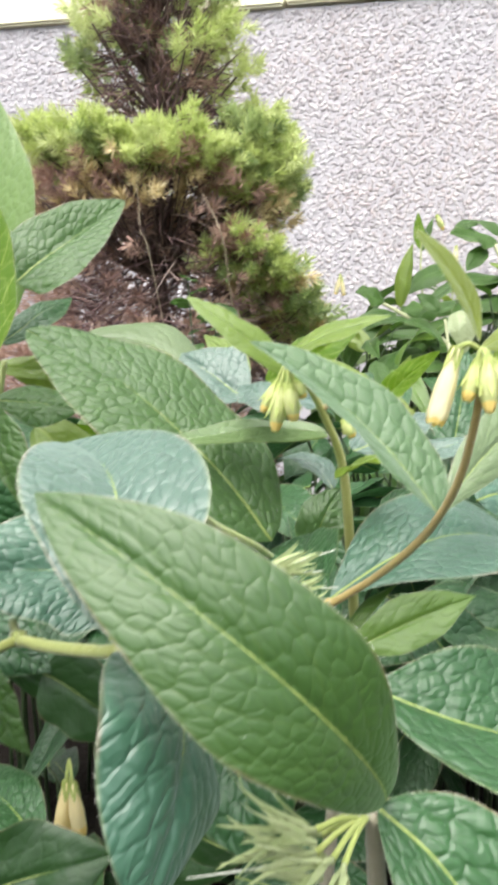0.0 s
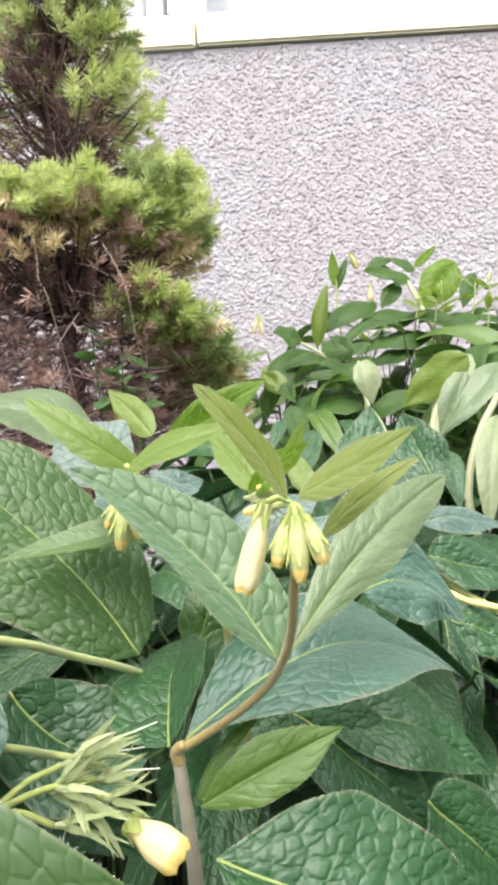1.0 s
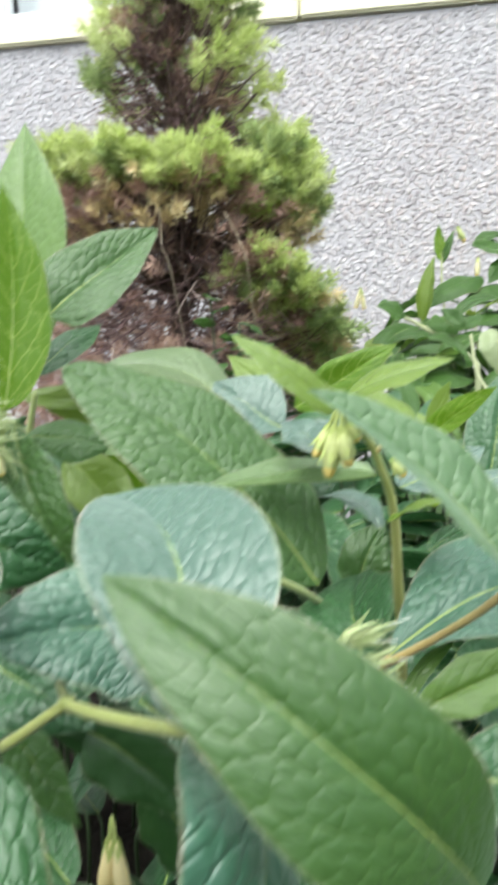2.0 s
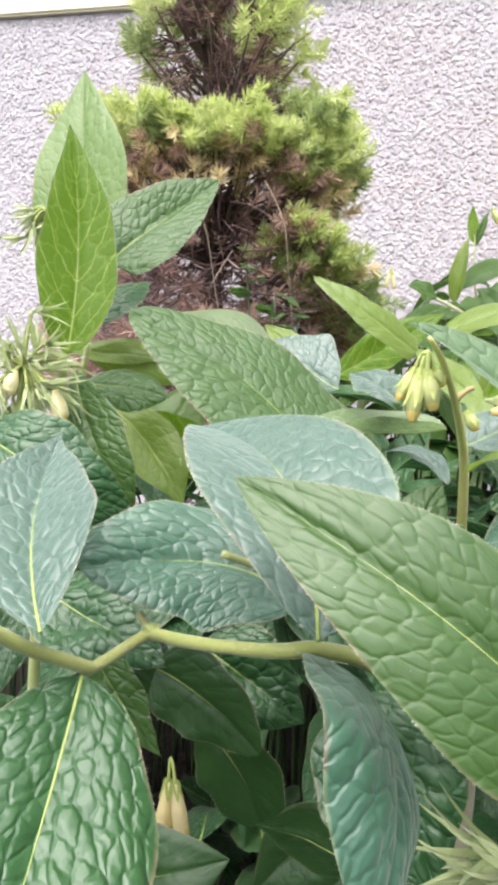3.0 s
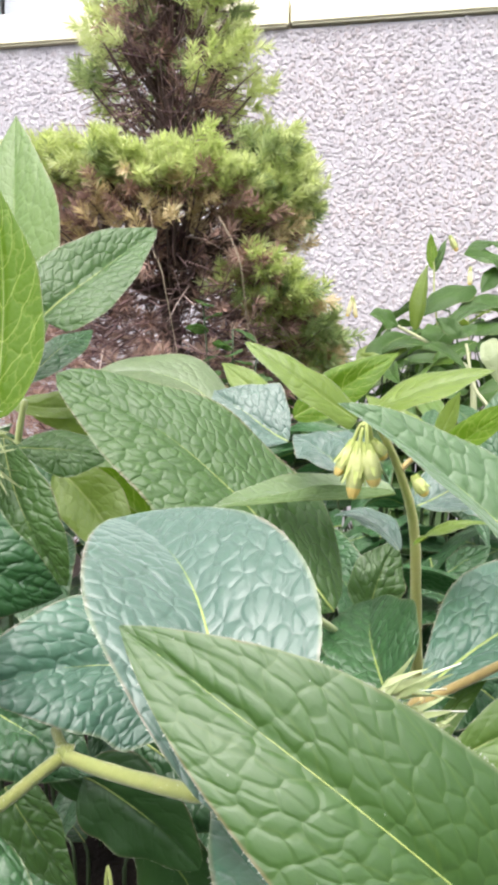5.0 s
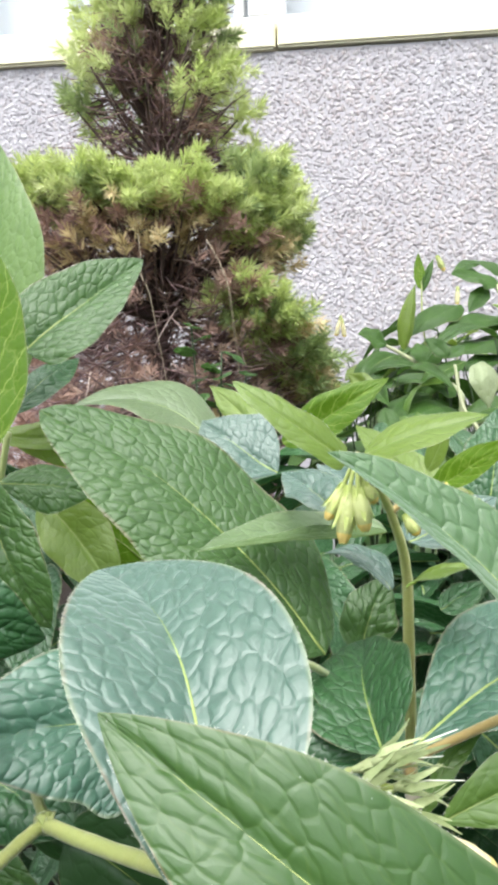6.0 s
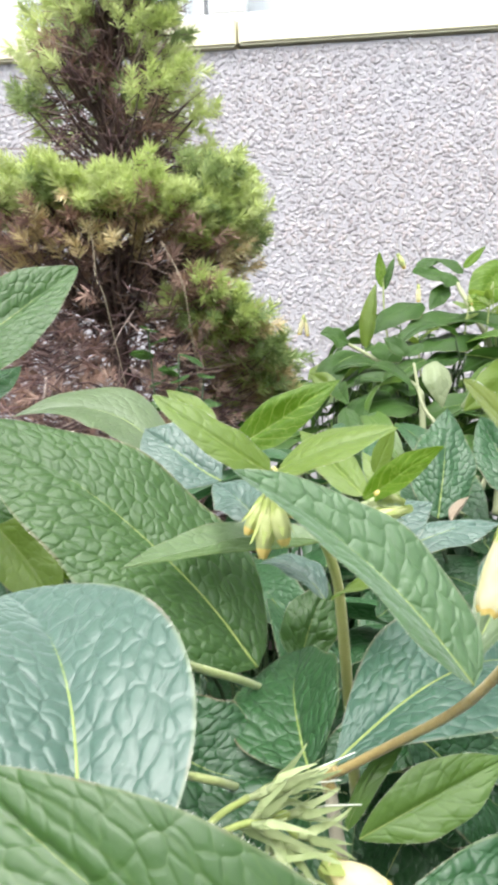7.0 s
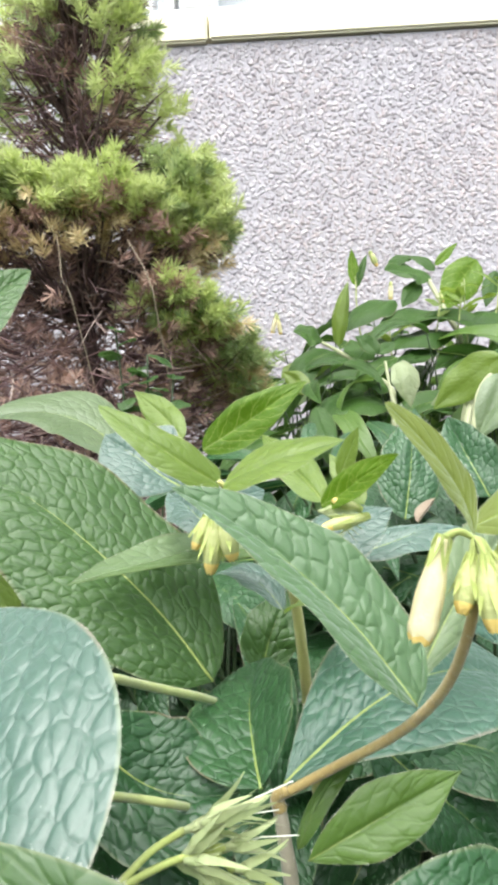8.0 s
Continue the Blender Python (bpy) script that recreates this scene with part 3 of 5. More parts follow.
def shoot(av, af, a, b, count, ln, w, rnd, spread=1.7):
    """Needles all round a short shoot from a to b, swept to its tip."""
    ax = (b - a)
    d = ax.normalized()
    o1 = d.orthogonal().normalized()
    o2 = d.cross(o1)
    for i in range(count):
        f = rnd.random() ** 0.75
        ang = rnd.uniform(0, math.tau)
        out = o1 * math.cos(ang) + o2 * math.sin(ang)
        lean = spread * (1.15 - 0.75 * f) * rnd.uniform(0.7, 1.2)
        needle(av, af, a + ax * f, (d + out * lean).normalized(), ln * rnd.uniform(0.7, 1.15), w, rnd)


def conifer():
    rnd = random.Random(11)
    root = Vector((-0.212, 0.70, 0.0))
    tree = thing("conifer", root, "dwarf spruce with bright green tips and bare brown underside", "tree")
    stem(tree, [root, root + Vector((0.012, -0.008, 0.28)), root + Vector((-0.01, 0.0, 0.55)), root + Vector((0.0, 0.0, 0.98))], 0.016, 0.004, bark_skin, name="trunk", n=24, sides=10)

    def branch(z, ang, reach, lift, skins, shoots=9, shoot_len=0.017, need=50, ln=0.0125, w=0.00062, tuft=0.032, needles=True, thick=0.0026):
        start = Vector((0, 0, z - lift - 0.012)) if thick > 0.002 else Vector((math.cos(ang + 0.9) * reach * rnd.uniform(0.1, 0.6), math.sin(ang + 0.9) * reach * rnd.uniform(0.1, 0.6), z - lift * rnd.uniform(0.0, 1.0)))
        end = Vector((math.cos(ang) * reach, math.sin(ang) * reach, z))
        outw = Vector((math.cos(ang), math.sin(ang), 0.0))
        ctrl = [start, start * 0.55 + end * 0.45 - Vector((0, 0, 0.012)), end]
        pts = spline(ctrl, 7)
        bv, bf = tube(pts, [thick * (1 - 0.7 * i / 7) for i in range(8)], 5)
        nv, nf = [], []
        ob = mesh_part("branch", bv, bf, bark_skin if thick > 0.002 else twig_skin, tree)
        if needles:
            for k in range(shoots):
                p = end + Vector(tuple(max(-1.5, min(1.5, rnd.gauss(0, 1))) * tuft * q for q in (0.55, 0.55, 0.42))) - outw * 0.008
                d = (outw * rnd.uniform(0.3, 1.0) + Vector((rnd.uniform(-0.7, 0.7), rnd.uniform(-0.7, 0.7), rnd.uniform(-0.1, 1.0)))).normalized()
                shoot(nv, nf, p, p + d * shoot_len * rnd.uniform(0.6, 1.2), need, ln, w, rnd)
            tagged(mesh_part("needles", nv, nf, skins, ob, smooth=False), kind="stuff")
        return ob

    golden = 2.399963
    # skirt of bright shoots
    for i in range(88):
        a = i * golden
        z = 0.528 + 0.070 * ((i * 0.618) % 1.0)
        r = 0.124 - 0.55 * max(0.0, z - 0.565) + rnd.uniform(-0.038, 0.012)
        branch(z, a, r + 0.006, 0.03, (needle_green, needle_bright, needle_green, needle_deep, needle_bright)[i * 7 % 5], shoots=10, need=58, tuft=0.024, thick=0.0021)
    for i in range(60):
        a = i * golden + 1
        branch(0.512 + rnd.uniform(-0.010, 0.008), a, 0.120 + rnd.uniform(-0.02, 0.012), 0.05, needle_beige if i % 2 == 0 else needle_dead, shoots=6, need=40)
    # a fuller lobe of the skirt, reaching further out
    for i in range(14):
        a = radians(-38 + 62 * ((i * 0.618) % 1.0))
        branch(0.518 + 0.048 * ((i * 0.382) % 1.0), a, 0.130 + rnd.uniform(-0.016, 0.010), 0.03, (needle_green, needle_deep, needle_bright)[i % 3], shoots=9, need=58, tuft=0.023, thick=0.0021)
    # crown above the skirt
    for i in range(124):
        f = i / 123
        a = i * golden + 0.5
        z = 0.635 + 0.33 * f
        r = (0.084 - 0.068 * f ** 1.3) + rnd.uniform(-0.018, 0.010)
        if z < 0.76 and math.cos(a + radians(88)) > 0.94:
            continue                                   # the crown is thin and brown on this side
        branch(z, a, r, 0.05, (needle_green, needle_bright, needle_deep, needle_green, needle_bright)[i * 3 % 5], shoots=7, tuft=0.017)
    for i in range(60):
        a = i * golden + 0.8
        z = 0.585 + 0.22 * ((i * 0.618) % 1.0)
        branch(z, a, 0.050 + rnd.uniform(-0.025, 0.012), 0.04, needle_deep if i % 4 == 0 else needle_dead, shoots=3, tuft=0.018, need=26)
    # bare underside: brown boughs and needles
    for i in range(240):
        a = i * golden
        z = 0.22 + 0.285 * ((i * 0.754) % 1.0)
        branch(z, a, 0.098 + rnd.uniform(-0.06, 0.024), rnd.uniform(-0.06, 0.05), needle_dead, shoots=4, need=26, tuft=0.034, needles=i % 3 != 0, thick=0.0012)
    for i in range(110):
        a = radians(150 + 90 * ((i * 0.618) % 1.0))
        z = 0.25 + 0.20 * ((i * 0.382) % 1.0)
        branch(z, a, 0.150 + rnd.uniform(-0.05, 0.03), rnd.uniform(-0.05, 0.05), needle_dead, shoots=4, need=24, tuft=0.04, thick=0.0011)
    # low bough beside the clear wall: green above and outside, beige in its middle
    for i in range(104):
        a = radians(-44 + 62 * ((i * 0.618) % 1.0))
        f = (i * 0.382) % 1.0
        z = 0.345 + 0.118 * f
        reach = 0.171 + rnd.uniform(-0.070, 0.006) - 0.42 * max(0, z - 0.420)
        if reach > 0.152 and a > radians(-18) and i % 2:
            sk = (needle_green, needle_deep, needle_green, needle_bright)[i % 4]
        else:
            sk = (needle_beige, needle_dead, needle_beige, needle_green)[i % 4] if f < 0.45 else (needle_beige, needle_green, needle_deep, needle_green, needle_bright, needle_dead, needle_green)[i % 7]
        branch(z, a, reach, 0.05, sk, shoots=5, tuft=0.017, thick=0.0015)
    # a tangle of bare dead twigs inside
    tv, tf = [], []
    for k in range(3400):
        f = rnd.random()
        z = 0.20 + 0.62 * f ** 1.4
        rad = (0.122 if z < 0.46 else 0.085 if z < 0.56 else 0.055 if z < 0.68 else 0.035) * math.sqrt(rnd.random())
        a = rnd.uniform(0, math.tau)
        p = Vector((math.cos(a) * rad, math.sin(a) * rad, z))
        d = Vector((math.cos(a) + rnd.uniform(-1, 1), math.sin(a) + rnd.uniform(-1, 1), rnd.uniform(-0.7, 0.7))).normalized()
        q = p + d * rnd.uniform(0.02, 0.065)
        v_, f_ = tube([p, (p + q) / 2 + Vector((0, 0, rnd.uniform(-0.006, 0.004))), q], [0.0008, 0.0006, 0.0003], 4)
        k0 = len(tv)
        tv.extend(v_)
        tf.extend(tuple(k0 + i for i in g) for g in f_)
    tagged(mesh_part("dead_twig", tv, tf, twig_skin, tree), "tangle of bare brown twigs", kind="stuff")
    return tree


conifer()

# ---- comfrey plants ----
def plant(place, label, group="comfrey plants"):
    return thing("comfrey_plant", place, label, "plant", group)


comfrey_a = plant((0.012, 0.185, 0.0), "comfrey shoot with drooping pale yellow bells and a reddish stem")
comfrey_b = plant((0.0, 0.250, 0.0), "comfrey shoot with a cluster of small yellow-tipped buds")
comfrey_c = plant((-0.160, 0.290, 0.0), "tall comfrey shoot with upright bright green leaves and faded flowers")
comfrey_d = plant((-0.090, 0.200, 0.0), "comfrey shoot with forked pale stems and broad drooping leaves")
comfrey_g = plant((-0.060, 0.300, 0.0), "comfrey clump with broad wrinkled grey-green leaves")
comfrey_n = plant((-0.035, 0.175, 0.0), "comfrey clump with rounded, strongly puckered leaves")
comfrey_r = plant((0.110, 0.300, 0.0), "comfrey clump with blue-green leaves at the bed's edge")
comfrey_e = plant((0.008, 0.150, 0.0), "comfrey shoot with a broad pointed leaf and faded straw-green flowers")
comfrey_x = plant((0.170, 0.900, 0.0), "comfrey clump by the wall with pale stems and small yellow bells")
comfrey_y = plant((0.160, 0.520, 0.0), "comfrey clump with pale, tired leaves on bent stems")
leaf(comfrey_e, (0.0077, 0.1314, 0.2652), (-0.0527, 0.1005, 0.3367), 0.0273, 76, arch=0.30, sway=0.01, fold=9, at=0.53, wide=0.62, blunt=0.81, heel=0.91, skin=front, lump=.03, rib_fade=0.95, fuzz=2600)
leaf(comfrey_e, (0.0068, 0.1202, 0.2724), (0.0356, 0.0994, 0.2390), 0.0339, -14, arch=0.05, sway=-0.10, fold=16, at=0.38, wide=0.49, blunt=0.92, heel=0.69, skin=mature, lump=.08, fuzz=2600)
leaf(comfrey_n, (-0.0386, 0.0979, 0.3132), (-0.0756, 0.1613, 0.3364), 0.0379, 5, arch=0.10, sway=0.09, fold=16, at=0.48, wide=0.46, blunt=0.88, heel=0.77, edge=0.00, skin=bloom, lump=.05, wave=.01, fuzz=2600)
leaf(comfrey_n, (-0.0436, 0.1215, 0.2993), (-0.0283, 0.0813, 0.2790), 0.0355, 54, arch=0.25, sway=0.05, fold=-12, at=0.38, wide=0.55, blunt=0.64, heel=0.66, skin=dusty, lump=.08, fuzz=2600)
leaf(comfrey_g, (-0.0271, 0.2175, 0.2966), (-0.1204, 0.2274, 0.3685), 0.0544, 33, arch=0.03, sway=0.07, fold=4, at=0.52, wide=0.39, blunt=0.59, heel=0.81, skin=broad, lump=.08, fuzz=2600)
leaf(comfrey_a, (0.0189, 0.1496, 0.3252), (-0.0264, 0.1607, 0.3633), 0.0204, 24, arch=0.03, sway=0.08, fold=26, at=0.51, wide=0.34, blunt=0.71, heel=0.95, skin=grey_green, lump=.08, fuzz=2600)
leaf(comfrey_a, (0.0208, 0.1660, 0.3195), (0.0684, 0.2250, 0.3510), 0.0169, -45, arch=0.01, sway=-0.04, fold=4, at=0.42, wide=0.53, blunt=0.68, heel=1.02, skin=worn, lump=.08, fuzz=2600)
leaf(comfrey_a, (0.0216, 0.1238, 0.3628), (0.0087, 0.1157, 0.3810), 0.0049, 77, arch=0.13, sway=-0.03, fold=14, at=0.54, wide=0.48, blunt=0.49, heel=0.77, skin=lime, lump=.08, fuzz=2600)
leaf(comfrey_a, (0.0233, 0.1329, 0.3616), (0.0415, 0.1226, 0.3740), 0.0106, -43, arch=-0.02, sway=-0.02, fold=6, at=0.46, wide=0.46, blunt=1.15, heel=0.68, skin=lime, lump=.08, fuzz=2600)
leaf(comfrey_a, (0.0277, 0.1385, 0.3533), (0.0448, 0.1381, 0.3675), 0.0056, -44, arch=0.12, sway=0.03, fold=10, at=0.53, skin=lime, fuzz=2600)
leaf(comfrey_a, (-0.0057, 0.1769, 0.2921), (0.0755, 0.2286, 0.2845), 0.0437, -18, arch=0.17, sway=-0.07, fold=13, at=0.45, wide=0.44, blunt=1.30, heel=1.20, skin=dusty, lump=.08, fuzz=2600)
leaf(comfrey_a, (-0.0006, 0.1660, 0.2821), (0.0335, 0.1758, 0.2970), 0.0138, -56, arch=0.08, sway=-0.01, fold=12, at=0.45, wide=0.49, blunt=1.16, heel=0.86, skin=mid_green, lump=.08, fuzz=2600)
leaf(comfrey_a, (-0.0030, 0.1759, 0.2770), (0.0137, 0.1889, 0.2941), 0.0064, 1, arch=0.10, sway=-0.01, fold=-5, at=0.39, skin=mid_green, fuzz=2600)
leaf(comfrey_a, (0.0052, 0.1492, 0.2824), (0.0663, 0.1686, 0.2594), 0.0411, -29, arch=0.09, sway=0.10, fold=19, at=0.34, wide=0.44, blunt=0.94, heel=1.03, skin=mature, lump=.08, fuzz=2600)
leaf(comfrey_b, (-0.0219, 0.2030, 0.3569), (-0.0528, 0.2019, 0.3780), 0.0115, 45, arch=0.09, sway=-0.07, fold=5, at=0.48, wide=0.35, blunt=0.62, heel=0.32, skin=fresh, lump=.08, fuzz=2600)
leaf(comfrey_b, (-0.0183, 0.1817, 0.3607), (0.0085, 0.1775, 0.3706), 0.0178, -22, arch=0.05, sway=0.04, fold=10, at=0.46, wide=0.42, blunt=0.87, heel=0.58, skin=fresh, lump=.08, fuzz=2600)
leaf(comfrey_b, (-0.0091, 0.2283, 0.3322), (-0.0619, 0.1977, 0.3317), 0.0190, 1, arch=-0.03, sway=0.15, fold=37, at=0.52, wide=0.39, blunt=1.09, heel=0.69, skin=silver, lump=.08, fuzz=2600)
leaf(comfrey_b, (-0.0036, 0.2091, 0.3219), (0.0185, 0.2007, 0.3300), 0.0174, 2, arch=0.11, sway=0.18, fold=4, at=0.53, skin=fresh, fuzz=2600)
leaf(comfrey_b, (-0.0255, 0.2108, 0.3415), (-0.0420, 0.2345, 0.3493), 0.0162, 20, arch=0.03, sway=0.04, fold=12, at=0.48, skin=bloom, fuzz=2600)
leaf(comfrey_b, (-0.0070, 0.2321, 0.3127), (-0.0288, 0.2414, 0.3213), 0.0171, 4, arch=0.18, sway=0.06, fold=12, at=0.52, wide=0.46, blunt=0.93, heel=0.71, skin=bloom, lump=.08, fuzz=2600)
leaf(comfrey_b, (-0.0150, 0.2576, 0.2805), (-0.0047, 0.2714, 0.3059), 0.0207, -41, arch=0.02, sway=-0.06, fold=8, at=0.53, skin=broad, fuzz=2600)
leaf(comfrey_b, (-0.0002, 0.2483, 0.3246), (0.0311, 0.2640, 0.3381), 0.0259, -20, arch=0.02, sway=-0.02, fold=2, at=0.49, skin=bloom, fuzz=2600)
leaf(comfrey_b, (0.0105, 0.2478, 0.3019), (0.0250, 0.2507, 0.3114), 0.0121, -28, arch=-0.00, sway=0.00, fold=5, at=0.51, skin=mature, fuzz=2600)
leaf(comfrey_g, (-0.0117, 0.1848, 0.2857), (-0.0147, 0.2355, 0.2951), 0.0332, 26, arch=0.05, sway=-0.04, fold=26, at=0.40, wide=0.39, blunt=0.85, heel=0.73, skin=mature, lump=.08)
leaf(comfrey_g, (-0.0550, 0.1869, 0.2992), (-0.0171, 0.1879, 0.2826), 0.0358, -37, arch=-0.18, sway=0.10, fold=10, at=0.49, wide=0.55, blunt=0.68, heel=0.30, skin=mature, lump=.08)
leaf(comfrey_g, (-0.0572, 0.1786, 0.2853), (-0.0220, 0.1927, 0.2485), 0.0180, -65, arch=-0.07, sway=0.01, fold=7, at=0.49, skin=mature)
leaf(comfrey_g, (-0.0500, 0.3044, 0.3394), (-0.0861, 0.3180, 0.3608), 0.0404, 37, arch=0.05, sway=-0.04, fold=14, at=0.50, wide=0.48, blunt=1.13, heel=0.89, skin=bloom, lump=.08)
leaf(comfrey_g, (-0.0833, 0.3572, 0.3381), (-0.1631, 0.3473, 0.3648), 0.0534, 21, arch=0.11, sway=0.25, fold=9, at=0.50, wide=0.44, blunt=1.14, heel=0.74, skin=worn, lump=.08)
leaf(comfrey_g, (-0.0590, 0.4289, 0.3412), (0.0043, 0.4229, 0.3817), 0.0269, -72, arch=0.03, sway=0.01, fold=7, at=0.53, skin=young)
leaf(comfrey_g, (-0.0815, 0.4876, 0.3427), (-0.1244, 0.5273, 0.3759), 0.0234, 50, arch=-0.00, sway=0.03, fold=4, at=0.49, skin=fresh)
leaf(comfrey_g, (0.0178, 0.3454, 0.3366), (0.0265, 0.3384, 0.3611), 0.0111, -81, arch=-0.01, sway=0.00, fold=10, at=0.51, skin=fresh)
leaf(comfrey_g, (0.0058, 0.2481, 0.3421), (0.0267, 0.2214, 0.3621), 0.0109, -80, arch=-0.02, sway=-0.02, fold=11, at=0.52, skin=young)
leaf(comfrey_r, (0.0585, 0.3658, 0.3097), (0.0683, 0.3727, 0.3211), 0.0079, 4, arch=-0.02, sway=0.04, fold=50, at=0.49, skin=withered)
leaf(comfrey_r, (0.0571, 0.3951, 0.3049), (0.0685, 0.4317, 0.3640), 0.0359, -16, arch=0.06, sway=0.00, fold=-1, at=0.46, skin=mature)
leaf(comfrey_r, (0.1037, 0.4001, 0.3161), (0.0879, 0.4329, 0.3588), 0.0308, 35, arch=0.02, sway=-0.01, fold=23, at=0.53, skin=mature)
leaf(comfrey_r, (0.0203, 0.2822, 0.3163), (0.0616, 0.2915, 0.3248), 0.0225, -13, arch=0.07, sway=0.04, fold=7, at=0.47, skin=bloom)
leaf(comfrey_r, (0.0440, 0.2393, 0.3093), (0.0838, 0.2606, 0.2905), 0.0331, -47, arch=0.04, sway=-0.18, fold=11, at=0.51, skin=dusty)
leaf(comfrey_r, (0.0865, 0.3630, 0.3058), (0.1367, 0.3862, 0.2987), 0.0212, -35, arch=0.03, sway=-0.04, fold=2, at=0.46, skin=bloom)
leaf(comfrey_r, (0.0827, 0.3218, 0.2991), (0.1272, 0.3337, 0.2834), 0.0289, -47, arch=0.02, sway=-0.03, fold=11, at=0.48, skin=mature)
leaf(comfrey_r, (0.0879, 0.2999, 0.2767), (0.1239, 0.3013, 0.2638), 0.0228, -43, arch=0.01, sway=-0.02, fold=-4, at=0.46, skin=mature)
leaf(comfrey_r, (0.0256, 0.2584, 0.2606), (0.0955, 0.2657, 0.2292), 0.0379, -35, arch=0.03, sway=-0.06, fold=15, at=0.51, skin=mature)
leaf(comfrey_r, (0.0204, 0.2433, 0.2642), (0.0732, 0.2473, 0.2129), 0.0389, -38, arch=0.00, sway=-0.05, fold=11, at=0.47, skin=mature)
leaf(comfrey_r, (0.0636, 0.2245, 0.2454), (0.1028, 0.2336, 0.2040), 0.0346, -50, arch=-0.01, sway=-0.01, fold=3, at=0.45, skin=mature)
leaf(comfrey_c, (-0.1420, 0.2607, 0.3894), (-0.1055, 0.2928, 0.4284), 0.0368, -49, arch=0.01, sway=-0.01, fold=17, at=0.48, wide=0.30, blunt=0.73, heel=0.30, skin=broad, lump=.08, fuzz=2600)
leaf(comfrey_c, (-0.1451, 0.2296, 0.3522), (-0.1527, 0.2476, 0.4380), 0.0285, -3, arch=-0.00, sway=0.04, fold=30, at=0.43, wide=0.37, blunt=0.97, heel=0.75, skin=young, lump=.08, fuzz=2600)
leaf(comfrey_c, (-0.1599, 0.2775, 0.3705), (-0.1772, 0.3129, 0.4841), 0.0482, 31, arch=0.05, sway=0.01, fold=11, at=0.50, wide=0.43, blunt=1.05, heel=0.66, skin=mid_green, lump=.08)
leaf(comfrey_c, (-0.1682, 0.2914, 0.3639), (-0.1568, 0.3482, 0.3905), 0.0188, -22, arch=0.06, sway=0.03, fold=2, at=0.45, skin=mature)
leaf(comfrey_c, (-0.1572, 0.1942, 0.3264), (-0.1105, 0.2073, 0.3007), 0.0361, -65, arch=0.22, sway=0.07, fold=-0, at=0.45, wide=0.35, blunt=0.75, heel=0.71, skin=mature, lump=.08)
leaf(comfrey_c, (-0.1469, 0.2395, 0.3460), (-0.1178, 0.2264, 0.2964), 0.0254, -65, arch=0.12, sway=0.02, fold=6, at=0.48, wide=0.52, blunt=0.72, heel=0.77, skin=broad, lump=.08, fuzz=2600)
leaf(comfrey_c, (-0.1478, 0.2493, 0.3404), (-0.1162, 0.2621, 0.3354), 0.0226, -47, arch=-0.01, sway=-0.07, fold=-7, at=0.50, wide=0.54, blunt=0.88, heel=0.71, skin=broad, lump=.08, fuzz=2600)
leaf(comfrey_c, (-0.1823, 0.3080, 0.3531), (-0.1406, 0.3254, 0.3500), 0.0160, -43, arch=0.01, sway=-0.01, fold=4, at=0.48, skin=fresh)
leaf(comfrey_c, (-0.1550, 0.2990, 0.3247), (-0.1182, 0.2901, 0.2831), 0.0290, -48, arch=0.03, sway=-0.06, fold=12, at=0.47, skin=fresh)
leaf(comfrey_d, (-0.0890, 0.1069, 0.3045), (-0.1154, 0.1672, 0.3321), 0.0284, 6, arch=-0.01, sway=-0.06, fold=31, at=0.45, wide=0.44, blunt=1.30, heel=0.95, skin=bloom, lump=.08, fuzz=2600)
leaf(comfrey_d, (-0.0878, 0.1213, 0.2891), (-0.0797, 0.0644, 0.2567), 0.0422, 18, arch=-0.02, sway=-0.01, fold=5, at=0.42, wide=0.53, blunt=0.92, heel=0.47, skin=mature, lump=.08, fuzz=2600)
leaf(comfrey_d, (-0.0949, 0.1436, 0.2807), (-0.0774, 0.1417, 0.2594), 0.0133, -65, arch=0.01, sway=0.02, fold=9, at=0.49, wide=0.30, blunt=1.04, heel=0.63, skin=broad, lump=.08)
leaf(comfrey_n, (-0.0460, 0.1591, 0.2957), (-0.0974, 0.1396, 0.3050), 0.0371, 38, arch=-0.09, sway=0.18, fold=7, at=0.55, wide=0.43, blunt=0.50, heel=0.58, skin=dusty, lump=.08, fuzz=2600)
leaf(comfrey_d, (-0.0895, 0.1722, 0.2650), (-0.0588, 0.1717, 0.2435), 0.0237, -81, arch=0.03, sway=-0.07, fold=9, at=0.52, wide=0.30, blunt=0.64, heel=0.56, skin=smooth_shaded, lump=.08, fuzz=2600)
leaf(comfrey_d, (-0.1148, 0.1802, 0.2764), (-0.0842, 0.1786, 0.2551), 0.0139, -101, arch=0.06, sway=0.06, fold=7, at=0.51, wide=0.45, blunt=0.35, heel=0.66, skin=smooth_shaded, lump=.08)
leaf(comfrey_d, (-0.0800, 0.1939, 0.2364), (-0.0609, 0.1938, 0.2035), 0.0280, -93, arch=0.02, sway=-0.07, fold=7, at=0.44, wide=0.44, blunt=0.35, heel=0.64, skin=smooth_shaded, lump=.08, fuzz=2600)
leaf(comfrey_d, (-0.0331, 0.1940, 0.2125), (-0.0607, 0.1857, 0.1877), 0.0272, 80, arch=-0.00, sway=0.02, fold=10, at=0.45, skin=smooth_shaded)
leaf(comfrey_d, (-0.1087, 0.1553, 0.2029), (-0.0646, 0.1643, 0.2161), 0.0300, -60, arch=0.05, fold=6, skin=smooth_shaded)
leaf(comfrey_d, (-0.0263, 0.1655, 0.2202), (-0.0587, 0.1703, 0.2234), 0.0260, -70, arch=0.05, fold=6, skin=smooth_shaded)
